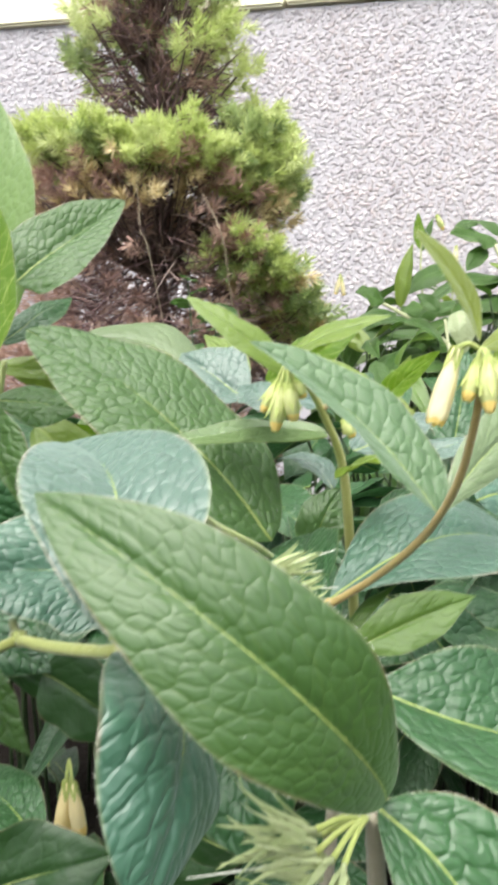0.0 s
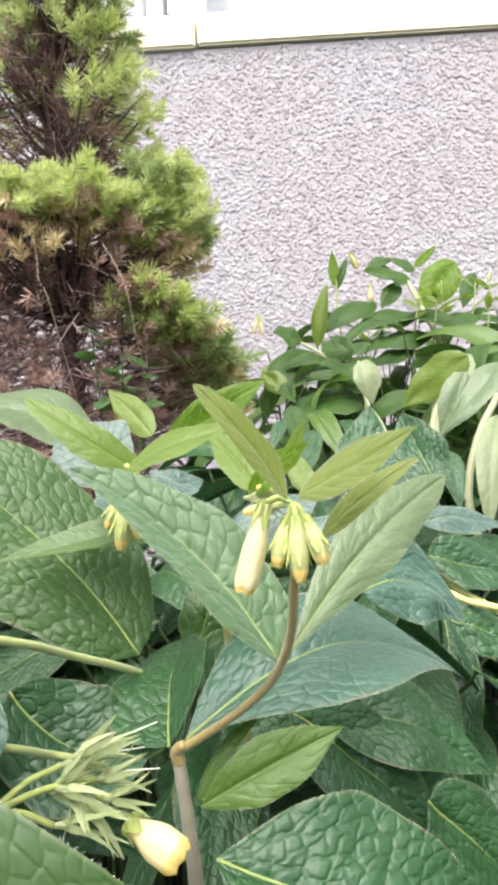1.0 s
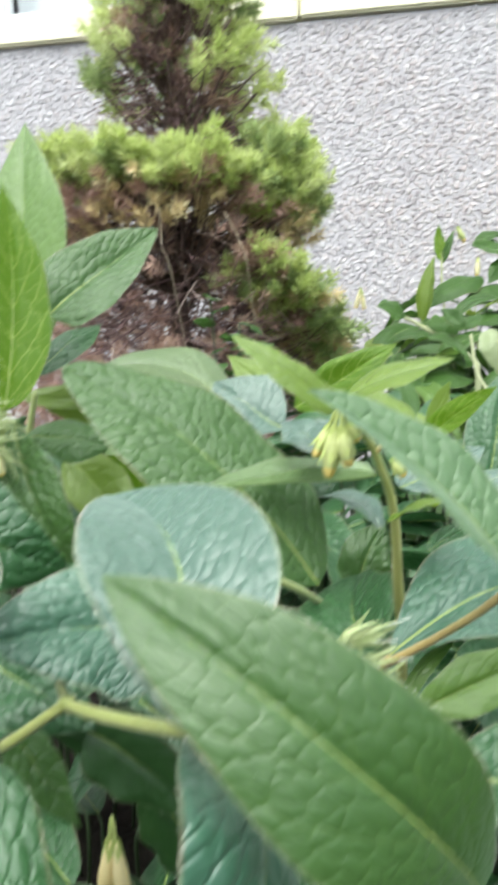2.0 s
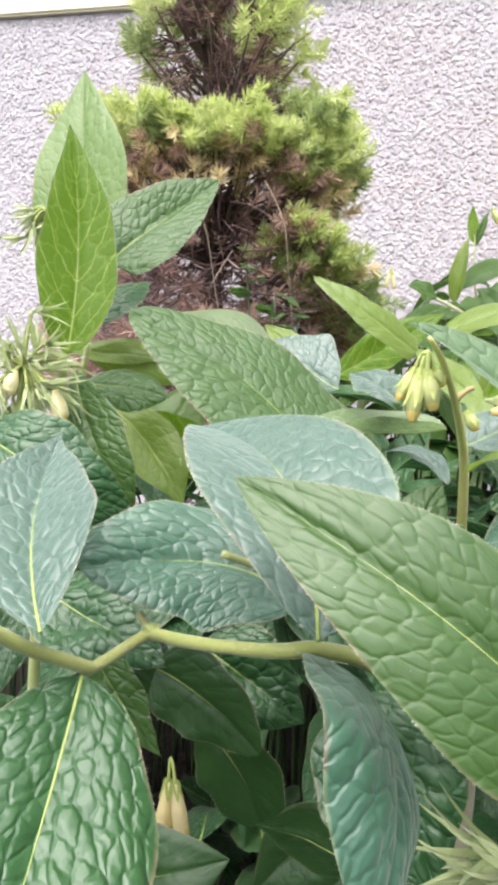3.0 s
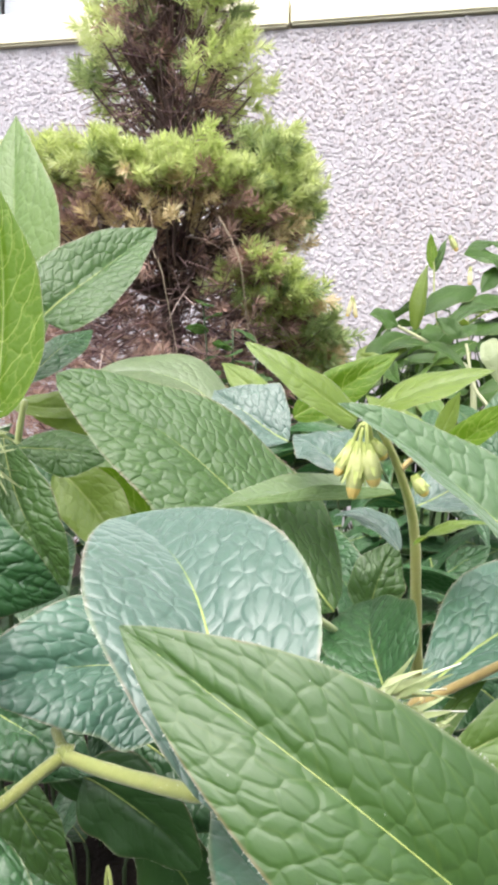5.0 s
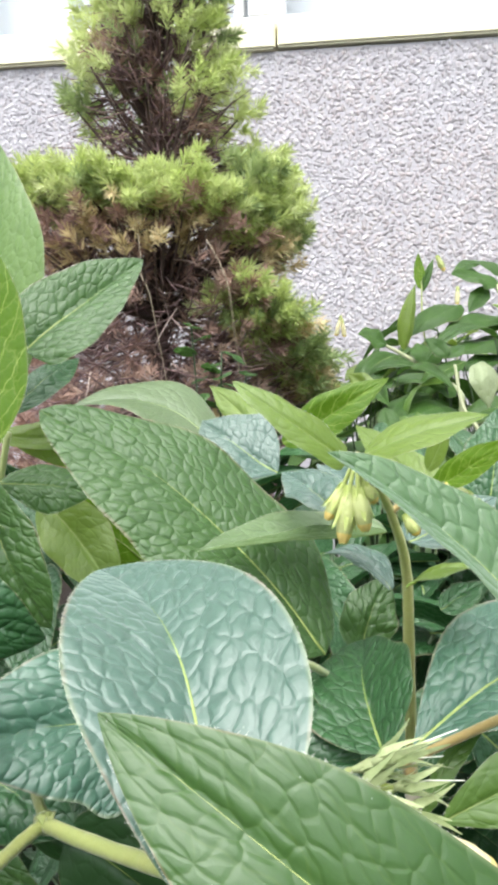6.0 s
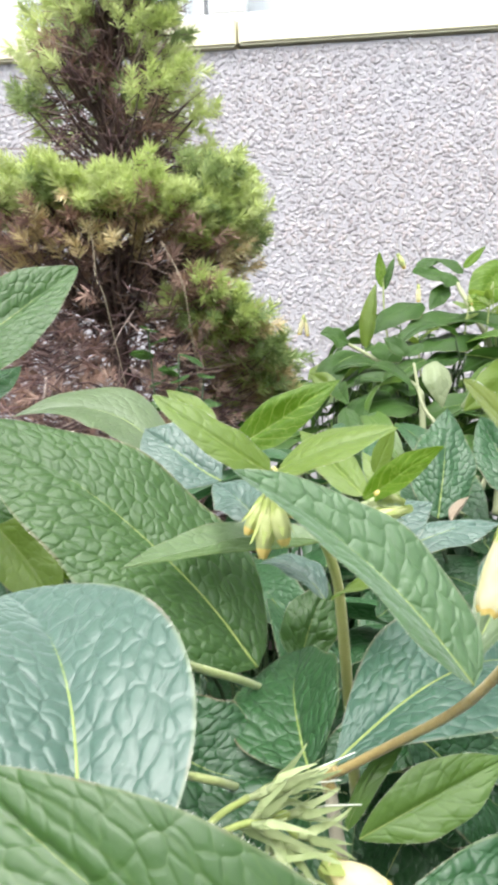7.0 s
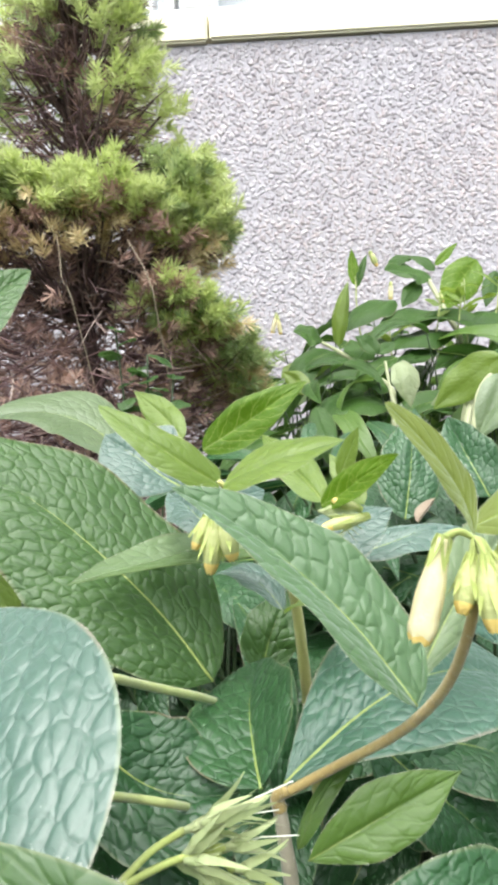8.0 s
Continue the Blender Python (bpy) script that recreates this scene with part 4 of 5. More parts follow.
leaf(comfrey_e, (-0.0326, 0.1464, 0.2790), (-0.0144, 0.1256, 0.2510), 0.0330, -40, arch=0.05, fold=6, skin=mature)
leaf(comfrey_d, (-0.1335, 0.1845, 0.2798), (-0.0862, 0.1709, 0.2665), 0.0300, -35, arch=0.06, fold=6, skin=mature)
leaf(comfrey_d, (-0.0842, 0.2011, 0.2594), (-0.0482, 0.1950, 0.2412), 0.0320, -50, arch=0.06, fold=6, skin=mature)
leaf(comfrey_x, (0.0506, 0.8396, 0.4196), (0.0633, 0.8484, 0.4988), 0.0198, -59, arch=0.06, sway=-0.04, fold=-23, at=0.44, skin=fresh, nu=16, nv=10, rib=False)
leaf(comfrey_x, (0.0771, 0.9203, 0.5028), (0.0734, 0.9248, 0.5509), 0.0148, 35, arch=0.00, sway=0.00, fold=4, at=0.54, skin=young, nu=16, nv=10, rib=False)
leaf(comfrey_x, (0.0800, 0.9201, 0.4991), (0.0951, 0.9359, 0.5450), 0.0106, -45, arch=0.09, sway=-0.02, fold=4, at=0.44, skin=lush, nu=16, nv=10, rib=False)
leaf(comfrey_x, (0.2355, 0.9246, 0.5309), (0.1846, 0.8941, 0.4642), 0.0501, 64, arch=0.01, sway=0.02, fold=5, at=0.47, skin=young, nu=16, nv=10, rib=False)
leaf(comfrey_x, (0.1766, 0.9179, 0.5066), (0.1132, 0.9044, 0.5187), 0.0522, 38, arch=0.03, sway=0.13, fold=-2, at=0.50, skin=lush, nu=16, nv=10, rib=False)
leaf(comfrey_x, (0.1619, 0.9165, 0.5033), (0.1340, 0.8909, 0.4689), 0.0242, 49, arch=0.01, sway=0.03, fold=4, at=0.48, skin=lush, nu=16, nv=10, rib=False)
leaf(comfrey_x, (0.1271, 0.9015, 0.4795), (0.0570, 0.8618, 0.4357), 0.0507, 21, arch=0.12, sway=0.01, fold=-8, at=0.46, skin=lush, nu=16, nv=10, rib=False)
leaf(comfrey_x, (0.1896, 0.8943, 0.4627), (0.0998, 0.8557, 0.4438), 0.0585, 21, arch=0.04, sway=0.07, fold=-3, at=0.46, skin=lush, nu=16, nv=10, rib=False)
leaf(comfrey_x, (0.0303, 0.8387, 0.4255), (-0.0049, 0.8273, 0.4378), 0.0415, 41, arch=0.09, sway=0.09, fold=2, at=0.52, skin=lush, nu=16, nv=10, rib=False)
leaf(comfrey_x, (0.0911, 0.8122, 0.4187), (0.0523, 0.7886, 0.4122), 0.0358, 42, arch=0.02, sway=0.02, fold=-11, at=0.49, skin=lush, nu=16, nv=10, rib=False)
leaf(comfrey_x, (0.0802, 0.6891, 0.4044), (0.0973, 0.7017, 0.4172), 0.0147, -37, arch=0.02, sway=-0.03, fold=4, at=0.50, skin=lush, nu=16, nv=10, rib=False)
leaf(comfrey_x, (0.1951, 0.8719, 0.4355), (0.1089, 0.8331, 0.4126), 0.0557, 17, arch=0.04, sway=0.06, fold=-3, at=0.43, skin=lush, nu=16, nv=10, rib=False)
leaf(comfrey_x, (0.0744, 0.8089, 0.3968), (0.0130, 0.7613, 0.3690), 0.0369, 16, arch=0.06, sway=0.02, fold=-4, at=0.48, skin=lush, nu=16, nv=10, rib=False)
leaf(comfrey_x, (0.0741, 0.5063, 0.3944), (0.0770, 0.4932, 0.3616), 0.0207, -7, arch=0.15, sway=0.03, fold=-18, at=0.50, skin=pale, heel=.35, wide=.38, nu=16, nv=10, rib=False)
leaf(comfrey_x, (0.1876, 0.6563, 0.4007), (0.1255, 0.6674, 0.3548), 0.0448, 46, arch=0.11, sway=-0.08, fold=-7, at=0.50, skin=pale, nu=16, nv=10, rib=False)
leaf(comfrey_y, (0.1558, 0.5516, 0.3842), (0.1342, 0.5348, 0.3320), 0.0248, 53, arch=0.08, sway=0.02, fold=4, at=0.52, skin=worn, nu=16, nv=10, rib=False)
leaf(comfrey_x, (0.2516, 0.8682, 0.4584), (0.1946, 0.8423, 0.4422), 0.0458, 18, arch=0.03, sway=0.02, fold=-6, at=0.50, skin=lush, nu=16, nv=10, rib=False)
leaf(comfrey_x, (0.2578, 0.9145, 0.5142), (0.2368, 0.8880, 0.4656), 0.0226, 41, arch=-0.00, sway=0.02, fold=3, at=0.51, skin=lush, nu=16, nv=10, rib=False)
leaf(comfrey_x, (0.1234, 0.9261, 0.5277), (0.1606, 0.9504, 0.5416), 0.0211, -35, arch=0.05, sway=-0.05, fold=2, at=0.52, skin=lush, nu=16, nv=10, rib=False)
leaf(comfrey_x, (0.1826, 0.9303, 0.5264), (0.2177, 0.9563, 0.5593), 0.0122, -62, arch=-0.00, sway=-0.00, fold=5, at=0.50, skin=young, nu=16, nv=10, rib=False)
leaf(comfrey_x, (0.1825, 0.9296, 0.5190), (0.1475, 0.9392, 0.5401), 0.0175, 49, arch=0.06, sway=0.09, fold=-0, at=0.57, skin=lush, nu=16, nv=10, rib=False)
leaf(comfrey_x, (0.1263, 0.8966, 0.4304), (0.0509, 0.8473, 0.3954), 0.0521, 17, arch=0.06, sway=0.03, fold=-0, at=0.48, skin=lush, nu=16, nv=10, rib=False)
leaf(comfrey_x, (0.1682, 0.8577, 0.4134), (0.1137, 0.8114, 0.3934), 0.0316, 27, arch=0.03, sway=0.03, fold=-0, at=0.49, skin=lush, nu=16, nv=10, rib=False)
leaf(comfrey_x, (0.2096, 0.8606, 0.4125), (0.1594, 0.8143, 0.3891), 0.0275, 24, arch=0.04, sway=0.02, fold=-7, at=0.49, skin=lush, nu=16, nv=10, rib=False)
leaf(comfrey_x, (0.0922, 0.7050, 0.3526), (0.0341, 0.6800, 0.3465), 0.0411, 25, arch=0.09, sway=0.06, fold=-3, at=0.49, skin=lush, nu=16, nv=10, rib=False)
leaf(comfrey_x, (0.0680, 0.7452, 0.3694), (0.0168, 0.6575, 0.3347), 0.0305, 22, arch=0.05, sway=0.03, fold=-5, at=0.48, skin=lush, nu=16, nv=10, rib=False)
leaf(comfrey_x, (0.0171, 0.6596, 0.3560), (0.0313, 0.6165, 0.3177), 0.0223, -13, arch=0.02, sway=-0.00, fold=-1, at=0.48, skin=lush, nu=16, nv=10, rib=False)
leaf(comfrey_x, (0.0982, 0.7474, 0.3687), (0.0661, 0.7256, 0.3757), 0.0234, 43, arch=0.05, sway=0.06, fold=2, at=0.51, skin=lush, nu=16, nv=10, rib=False)
leaf(comfrey_x, (0.0077, 0.7403, 0.3647), (-0.0165, 0.7612, 0.3894), 0.0239, 53, arch=0.05, sway=0.10, fold=7, at=0.59, skin=fresh, nu=16, nv=10, rib=False)
leaf(comfrey_x, (0.0130, 0.8446, 0.3962), (-0.0191, 0.8207, 0.3818), 0.0231, 37, arch=0.09, sway=0.10, fold=0, at=0.47, skin=fresh, nu=16, nv=10, rib=False)
leaf(comfrey_y, (0.1673, 0.5044, 0.3522), (0.1486, 0.4555, 0.2773), 0.0215, 22, arch=0.11, sway=0.06, fold=4, at=0.54, skin=pale, nu=16, nv=10, rib=False)
leaf(comfrey_y, (0.1869, 0.5600, 0.3915), (0.1324, 0.5304, 0.3355), 0.0293, 26, arch=0.10, sway=-0.05, fold=-2, at=0.57, skin=worn, nu=16, nv=10, rib=False)
leaf(comfrey_y, (0.1681, 0.5894, 0.3975), (0.1168, 0.6116, 0.3539), 0.0354, 85, arch=-0.00, sway=0.03, fold=1, at=0.48, skin=fresh, nu=16, nv=10, rib=False)
leaf(comfrey_y, (0.1267, 0.4691, 0.3303), (0.1243, 0.4354, 0.2967), 0.0137, 7, arch=0.09, sway=0.02, fold=4, at=0.56, skin=mature, nu=16, nv=10, rib=False)
leaf(comfrey_y, (0.0378, 0.5241, 0.3429), (0.0241, 0.4595, 0.3100), 0.0177, 9, arch=0.01, sway=0.01, fold=4, at=0.50, skin=mature, nu=16, nv=10, rib=False)
leaf(comfrey_y, (0.0109, 0.5728, 0.3469), (0.0023, 0.5398, 0.3244), 0.0119, 12, arch=0.09, sway=-0.01, fold=4, at=0.58, skin=mature, nu=16, nv=10, rib=False)
leaf(comfrey_y, (0.0331, 0.3802, 0.3166), (0.0161, 0.4014, 0.3412), 0.0143, 35, arch=0.01, sway=-0.01, fold=7, at=0.52, skin=fresh, nu=16, nv=10, rib=False)
leaf(comfrey_g, (0.0081, 0.2796, 0.3374), (-0.0170, 0.3201, 0.3595), 0.0154, 30, arch=-0.01, sway=0.01, fold=18, at=0.49, skin=fresh)
leaf(comfrey_g, (-0.0299, 0.2574, 0.3458), (-0.0142, 0.2784, 0.3424), 0.0186, -30, arch=-0.02, sway=-0.00, fold=5, at=0.49, skin=bloom)
leaf(comfrey_c, (-0.1152, 0.3226, 0.2927), (-0.1516, 0.3045, 0.3229), 0.0289, -83, arch=-0.03, sway=-0.05, fold=8, at=0.57, skin=young)
leaf(comfrey_c, (-0.1785, 0.3187, 0.3517), (-0.1188, 0.3327, 0.3362), 0.0224, -70, arch=0.05, sway=-0.05, fold=-4, at=0.50, skin=fresh)
leaf(comfrey_c, (-0.1570, 0.3552, 0.2869), (-0.1357, 0.3760, 0.3377), 0.0370, -47, arch=0.08, sway=0.01, fold=1, at=0.48, skin=mid_green)
leaf(comfrey_x, (0.0785, 0.6891, 0.4049), (0.0571, 0.6994, 0.4231), 0.0166, 66, arch=0.02, sway=0.07, fold=1, at=0.57, skin=lush, nu=16, nv=10, rib=False)
leaf(comfrey_x, (0.2026, 0.8598, 0.4092), (0.1672, 0.8360, 0.3992), 0.0236, 45, arch=0.04, sway=0.05, fold=-1, at=0.48, skin=lush, nu=16, nv=10, rib=False)


# ---- stems ----
stem(comfrey_a, [(-0.0065, 0.1721, 0.1734), (-0.0025, 0.1734, 0.2362), (-0.0034, 0.1708, 0.2626), (-0.0062, 0.1727, 0.2847), (-0.0077, 0.1742, 0.2910)], .0023, .0014, stem_pale, fuzz=220)
stem(comfrey_a, [(-0.0082, 0.1741, 0.2902), (0.0056, 0.1682, 0.3021), (0.0151, 0.1561, 0.3155), (0.0194, 0.1463, 0.3258), (0.0217, 0.1374, 0.3360), (0.0224, 0.1295, 0.3469), (0.0227, 0.1263, 0.3554), (0.0226, 0.1269, 0.3617)], .0011, .0007, stem_red, fuzz=220)
stem(comfrey_a, [(-0.0067, 0.1731, 0.2886), (-0.0074, 0.1728, 0.2916), (-0.0053, 0.1717, 0.2940)], .0016, .0012, stem_red, name="node", fuzz=220)
stem(comfrey_b, [(0.0044, 0.2608, 0.2290), (-0.0004, 0.2382, 0.2905), (-0.0036, 0.2223, 0.3221), (-0.0093, 0.2039, 0.3411), (-0.0155, 0.1890, 0.3545), (-0.0198, 0.1839, 0.3608)], .0021, .0006, stem_lime, fuzz=220)
stem(comfrey_b, [(-0.0097, 0.2009, 0.3439), (-0.0073, 0.2016, 0.3463), (-0.0052, 0.2020, 0.3473)], .0009, .0006, stem_red, name="flower_stalk", fuzz=220)
stem(comfrey_c, [(-0.1819, 0.2592, 0.1346), (-0.1670, 0.2491, 0.2728), (-0.1538, 0.2374, 0.3222), (-0.1464, 0.2306, 0.3536)], .0026, .0016, stem_green)
stem(comfrey_c, [(-0.1896, 0.2977, 0.2843), (-0.1757, 0.2945, 0.3188), (-0.1640, 0.2882, 0.3563)], .0020, .0014, stem_green)
stem(comfrey_d, [(0.0107, 0.1375, 0.2600), (-0.0115, 0.1320, 0.2810), (-0.0294, 0.1276, 0.2956), (-0.0400, 0.1241, 0.2994), (-0.0467, 0.1228, 0.2988), (-0.0560, 0.1288, 0.2953), (-0.0705, 0.1379, 0.2910), (-0.0815, 0.1439, 0.2892)], .0016, .0015, stem_straw, fuzz=220)
stem(comfrey_d, [(-0.0798, 0.1442, 0.2890), (-0.0812, 0.1439, 0.2894), (-0.0819, 0.1428, 0.2892)], .0023, .0020, stem_straw, name="node", fuzz=220)
stem(comfrey_d, [(-0.0813, 0.1449, 0.2890), (-0.0837, 0.1373, 0.2890), (-0.0852, 0.1299, 0.2893), (-0.0869, 0.1235, 0.2895)], .0014, .0012, stem_straw, fuzz=220)
stem(comfrey_d, [(-0.0869, 0.1240, 0.2893), (-0.0905, 0.1163, 0.2948), (-0.0942, 0.1092, 0.3003), (-0.0996, 0.1001, 0.3092)], .0014, .0014, stem_straw, fuzz=220)
stem(comfrey_d, [(-0.0813, 0.1448, 0.2885), (-0.0844, 0.1485, 0.2893), (-0.0872, 0.1521, 0.2898)], .0012, .0010, stem_straw, fuzz=220)
stem(comfrey_e, [(0.0143, 0.1387, 0.1591), (0.0086, 0.1280, 0.2381), (0.0060, 0.1226, 0.2694)], .0026, .0018, stem_pale, fuzz=220)
stem(comfrey_x, [(0.0944, 0.6819, 0.3205), (0.0940, 0.6904, 0.3561), (0.0910, 0.6968, 0.3721), (0.0753, 0.7680, 0.3906), (0.0498, 0.8288, 0.4132), (0.0259, 0.8690, 0.4294)], .0032, .0022, stem_white)
stem(comfrey_x, [(0.1940, 0.8473, 0.2892), (0.2052, 0.8701, 0.4096), (0.1896, 0.8942, 0.4613), (0.1721, 0.9174, 0.5052)], 0.0039, 0.0031, stem_white)
stem(comfrey_x, [(0.1239, 0.6400, 0.2825), (0.1065, 0.6638, 0.3328), (0.0918, 0.6753, 0.3584), (0.0856, 0.6888, 0.3977)], .0022, .0014, stem_white)
stem(comfrey_x, [(0.0987, 0.9076, 0.3583), (0.0850, 0.9139, 0.4325), (0.0797, 0.9176, 0.4732), (0.0788, 0.9215, 0.5139)], .0016, .0010, stem_green)
stem(comfrey_x, [(0.1528, 0.6451, 0.3128), (0.1517, 0.6480, 0.3437), (0.1614, 0.6518, 0.3744), (0.1835, 0.6559, 0.3997)], 0.0031, 0.0022, stem_white)
stem(comfrey_y, [(0.1228, 0.5245, 0.2808), (0.1345, 0.5507, 0.3346), (0.1486, 0.5853, 0.3696), (0.1706, 0.5992, 0.3929)], 0.0031, 0.0025, stem_white)
stem(comfrey_y, [(0.1474, 0.4746, 0.2668), (0.1427, 0.4871, 0.2961), (0.1521, 0.5016, 0.3344), (0.1706, 0.5161, 0.3661)], 0.0031, 0.0025, stem_white)
stem(comfrey_y, [(0.0774, 0.3208, 0.2928), (0.0951, 0.3308, 0.2788), (0.1168, 0.3315, 0.2690)], .0018, .0014, stem_green)
stem(comfrey_r, [(0.0806, 0.3310, 0.2925), (0.1005, 0.3213, 0.2806), (0.1227, 0.3121, 0.2722)], .0016, .0016, stem_lime)
stem(comfrey_r, [(0.0880, 0.3108, 0.2862), (0.0990, 0.3062, 0.2824), (0.1217, 0.3026, 0.2795)], .0014, .0016, stem_lime)
stem(comfrey_y, [(0.1160, 0.5454, 0.2949), (0.1348, 0.5806, 0.3321), (0.1520, 0.6156, 0.3690), (0.1734, 0.6398, 0.3939)], .0030, .0024, stem_white)
stem(comfrey_y, [(0.0971, 0.5226, 0.2814), (0.1461, 0.5732, 0.3512), (0.1928, 0.6104, 0.3878)], .0028, .0020, stem_white)
stem(comfrey_g, [(-0.0691, 0.1473, 0.3339), (-0.0590, 0.1623, 0.3255), (-0.0460, 0.1775, 0.3166), (-0.0405, 0.1921, 0.3075), (-0.0296, 0.2089, 0.2961), (-0.0190, 0.2409, 0.2749)], .0011, .0012, stem_green)
stem(comfrey_g, [(-0.0658, 0.1500, 0.3081), (-0.0558, 0.1573, 0.3024), (-0.0446, 0.1655, 0.2959), (-0.0399, 0.1752, 0.2888), (-0.0325, 0.1803, 0.2841), (-0.0243, 0.2043, 0.2653)], .0010, .0010, stem_green)


# ---- flowers ----
def bell(plant, base, end, radius, skin=None, flare=1.25, name="flower", calyx=True, stalk=None):
    """A hanging tubular flower with a five-lobed mouth, in a green calyx."""
    skin = skin or petal_skin
    a, b = local(plant, base), local(plant, end)
    ax = (b - a)
    d = ax.normalized()
    o1 = d.orthogonal().normalized()
    o2 = d.cross(o1)
    rings, seg = 16, 20
    vs, fs, fm = [], [], []
    for i in range(rings + 1):
        f = i / rings
        r = radius * (0.36 + 0.34 * min(1, f * 1.8) + 0.34 * math.sin(f * math.pi * 0.62) ** 2)
        r *= 1 + 0.10 * math.sin(f * 6.0)
        if skin is bud_skin:                         # a closed bud: narrow foot, full middle, pinched mouth
            r = radius * (0.30 + 0.85 * math.sin(math.pi * min(1.0, max(0.0, f - 0.05) ** 0.9)) ** 0.8) * (1.0 if f < 0.8 else 1.0 + 0.6 * (f - 0.8))
        if f > 0.9:
            r *= 1 - 4.2 * (f - 0.9) / flare
        for k in range(seg):
            w = 2 * math.pi * k / seg
            lobe = 1 + 0.05 * math.cos(5 * w) * (0.4 + f)
            q = a + ax * (f + (0.018 * math.cos(5 * w) if f > 0.93 else 0)) + (o1 * math.cos(w) + o2 * math.sin(w)) * r * lobe
            vs.append(q)
    for i in range(rings):
        for k in range(seg):
            k2 = (k + 1) % seg
            fs.append((i * seg + k, i * seg + k2, (i + 1) * seg + k2, (i + 1) * seg + k))
            fm.append(1 if i > rings * (0.9 if skin is petal_skin else 0.76 if skin is bud_skin else 0.80) else 0)
    fs.append(tuple(range(seg))[::-1])
    fm.append(0)
    ob = mesh_part(name, vs, fs, skin, plant, "", mats=[skin, petal_tip], face_mats=fm)
    if calyx:
        if skin in (petal_skin, petal_cream):
            sepals(ob, a - d * radius * 0.25, d, ax.length * 0.34, radius * 1.05, spread=0.03, off=radius * 0.76)
        else:
            sepals(ob, a - d * radius * 0.25, d, ax.length * 0.80, radius * 1.25, spread=0.13, off=radius * 1.10, count=6)
    if stalk is not None:
        q = local(plant, stalk)
        pv, pf = tube(spline([q, (q + a) / 2 + Vector((0, 0, 0.22)) * (q - a).length, a], 10), [0.00042 + 0.0002 * i / 10 for i in range(11)], 7)
        mesh_part("pedicel", pv, pf, calyx_skin, ob)
    return ob


def sepals(parent, joint, d, length, width, spread=0.45, count=5, off=None, skin=None):
    """Narrow pointed sepals round a flower's foot, each a mesh of its own."""
    o1 = d.orthogonal().normalized()
    o2 = d.cross(o1)
    for k in range(count):
        w = 2 * math.pi * (k + 0.3 * random.random()) / count
        out = o1 * math.cos(w) + o2 * math.sin(w)
        sp = spread * random.uniform(0.7, 1.4)
        side = d.cross(out)
        bend = random.uniform(-0.3, 0.3) if spread > 0.15 else 0.0
        if spread > 0.15:
            sp = random.uniform(0.05, 0.55)
        vs, fs = [], []
        n = 8
        for i in range(n + 1):
            f = i / n
            c = joint + d * (length * f) + out * ((width * 0.75 * min(1, f * 4) if off is None else off * (0.42 + 0.58 * f)) + length * sp * f * f) + side * (length * bend * f * f)
            hw = width * 0.55 * (1 - f) ** 0.8 * (0.55 + 0.45 * min(1, f * 5)) + 0.00008
            for s_ in (-1, 0, 1):
                vs.append(c + side * (hw * s_) - out * (0.0 if s_ else 0.18 * hw))
        for i in range(n):
            for j in range(2):
                q = i * 3 + j
                fs.append((q, q + 1, q + 4, q + 3))
        mesh_part("sepal", vs, fs, skin or calyx_skin, parent)


def faded(plant, joint, end, root=None, style=None, length=None):
    """A flower past its time: a straw-green calyx of spread sepals with the bare style left in it."""
    a, b = local(plant, joint), local(plant, end)
    d = (b - a).normalized()
    ln = (b - a).length if length is None else length
    o1 = d.orthogonal().normalized()
    o2 = d.cross(o1)
    vs, fs = [], []
    for i in range(6):
        f = i / 5
        r = 0.00045 + 0.00035 * math.sin(f * 2.2)
        for k in range(10):
            w = 2 * math.pi * k / 10
            vs.append(a + d * (ln * 0.35 * f) + (o1 * math.cos(w) + o2 * math.sin(w)) * r)
    for i in range(5):
        for k in range(10):
            fs.append((i * 10 + k, i * 10 + (k + 1) % 10, (i + 1) * 10 + (k + 1) % 10, (i + 1) * 10 + k))
    fs.append(tuple(range(10))[::-1])
    ob = mesh_part("faded_flower", vs, fs, faded_skin, plant, "faded straw-green calyx")
    sepals(ob, a + d * ln * 0.08, d, ln * 1.0, 0.0016, spread=0.24, count=6, skin=faded_skin)
    if style is not None:
        q = local(plant, style)
        sv, sf = tube([a + d * ln * 0.2, (a + q) / 2 + o1 * 0.0006, q], [0.00016, 0.00014, 0.0001], 5)
        mesh_part("style", sv, sf, hair_skin, ob, "thin white style")
    if root is not None:
        q = local(plant, root)
        pv, pf = tube(spline([q, (q + a) / 2 + Vector((0, 0, 0.0012)), a], 8), [0.0007, 0.0007, 0.0006, 0.0006, 0.0006, 0.0006, 0.0006, 0.0006, 0.0007], 7)
        mesh_part("pedicel", pv, pf, calyx_skin, ob)
    return ob


bell(comfrey_a, (0.0181, 0.1265, 0.3616), (0.0144, 0.1239, 0.3478), 0.0021, petal_skin, stalk=(0.0224, 0.1268, 0.3615))
bell(comfrey_a, (0.0219, 0.1256, 0.3594), (0.0198, 0.1227, 0.3522), 0.00145, bud_skin, stalk=(0.0224, 0.1268, 0.3615))
bell(comfrey_a, (0.0229, 0.1237, 0.3598), (0.0235, 0.1208, 0.3504), 0.00145, bud_skin, stalk=(0.0224, 0.1268, 0.3615))
bell(comfrey_a, (0.0242, 0.1257, 0.3594), (0.0273, 0.1233, 0.3525), 0.00145, bud_skin, stalk=(0.0224, 0.1268, 0.3615))
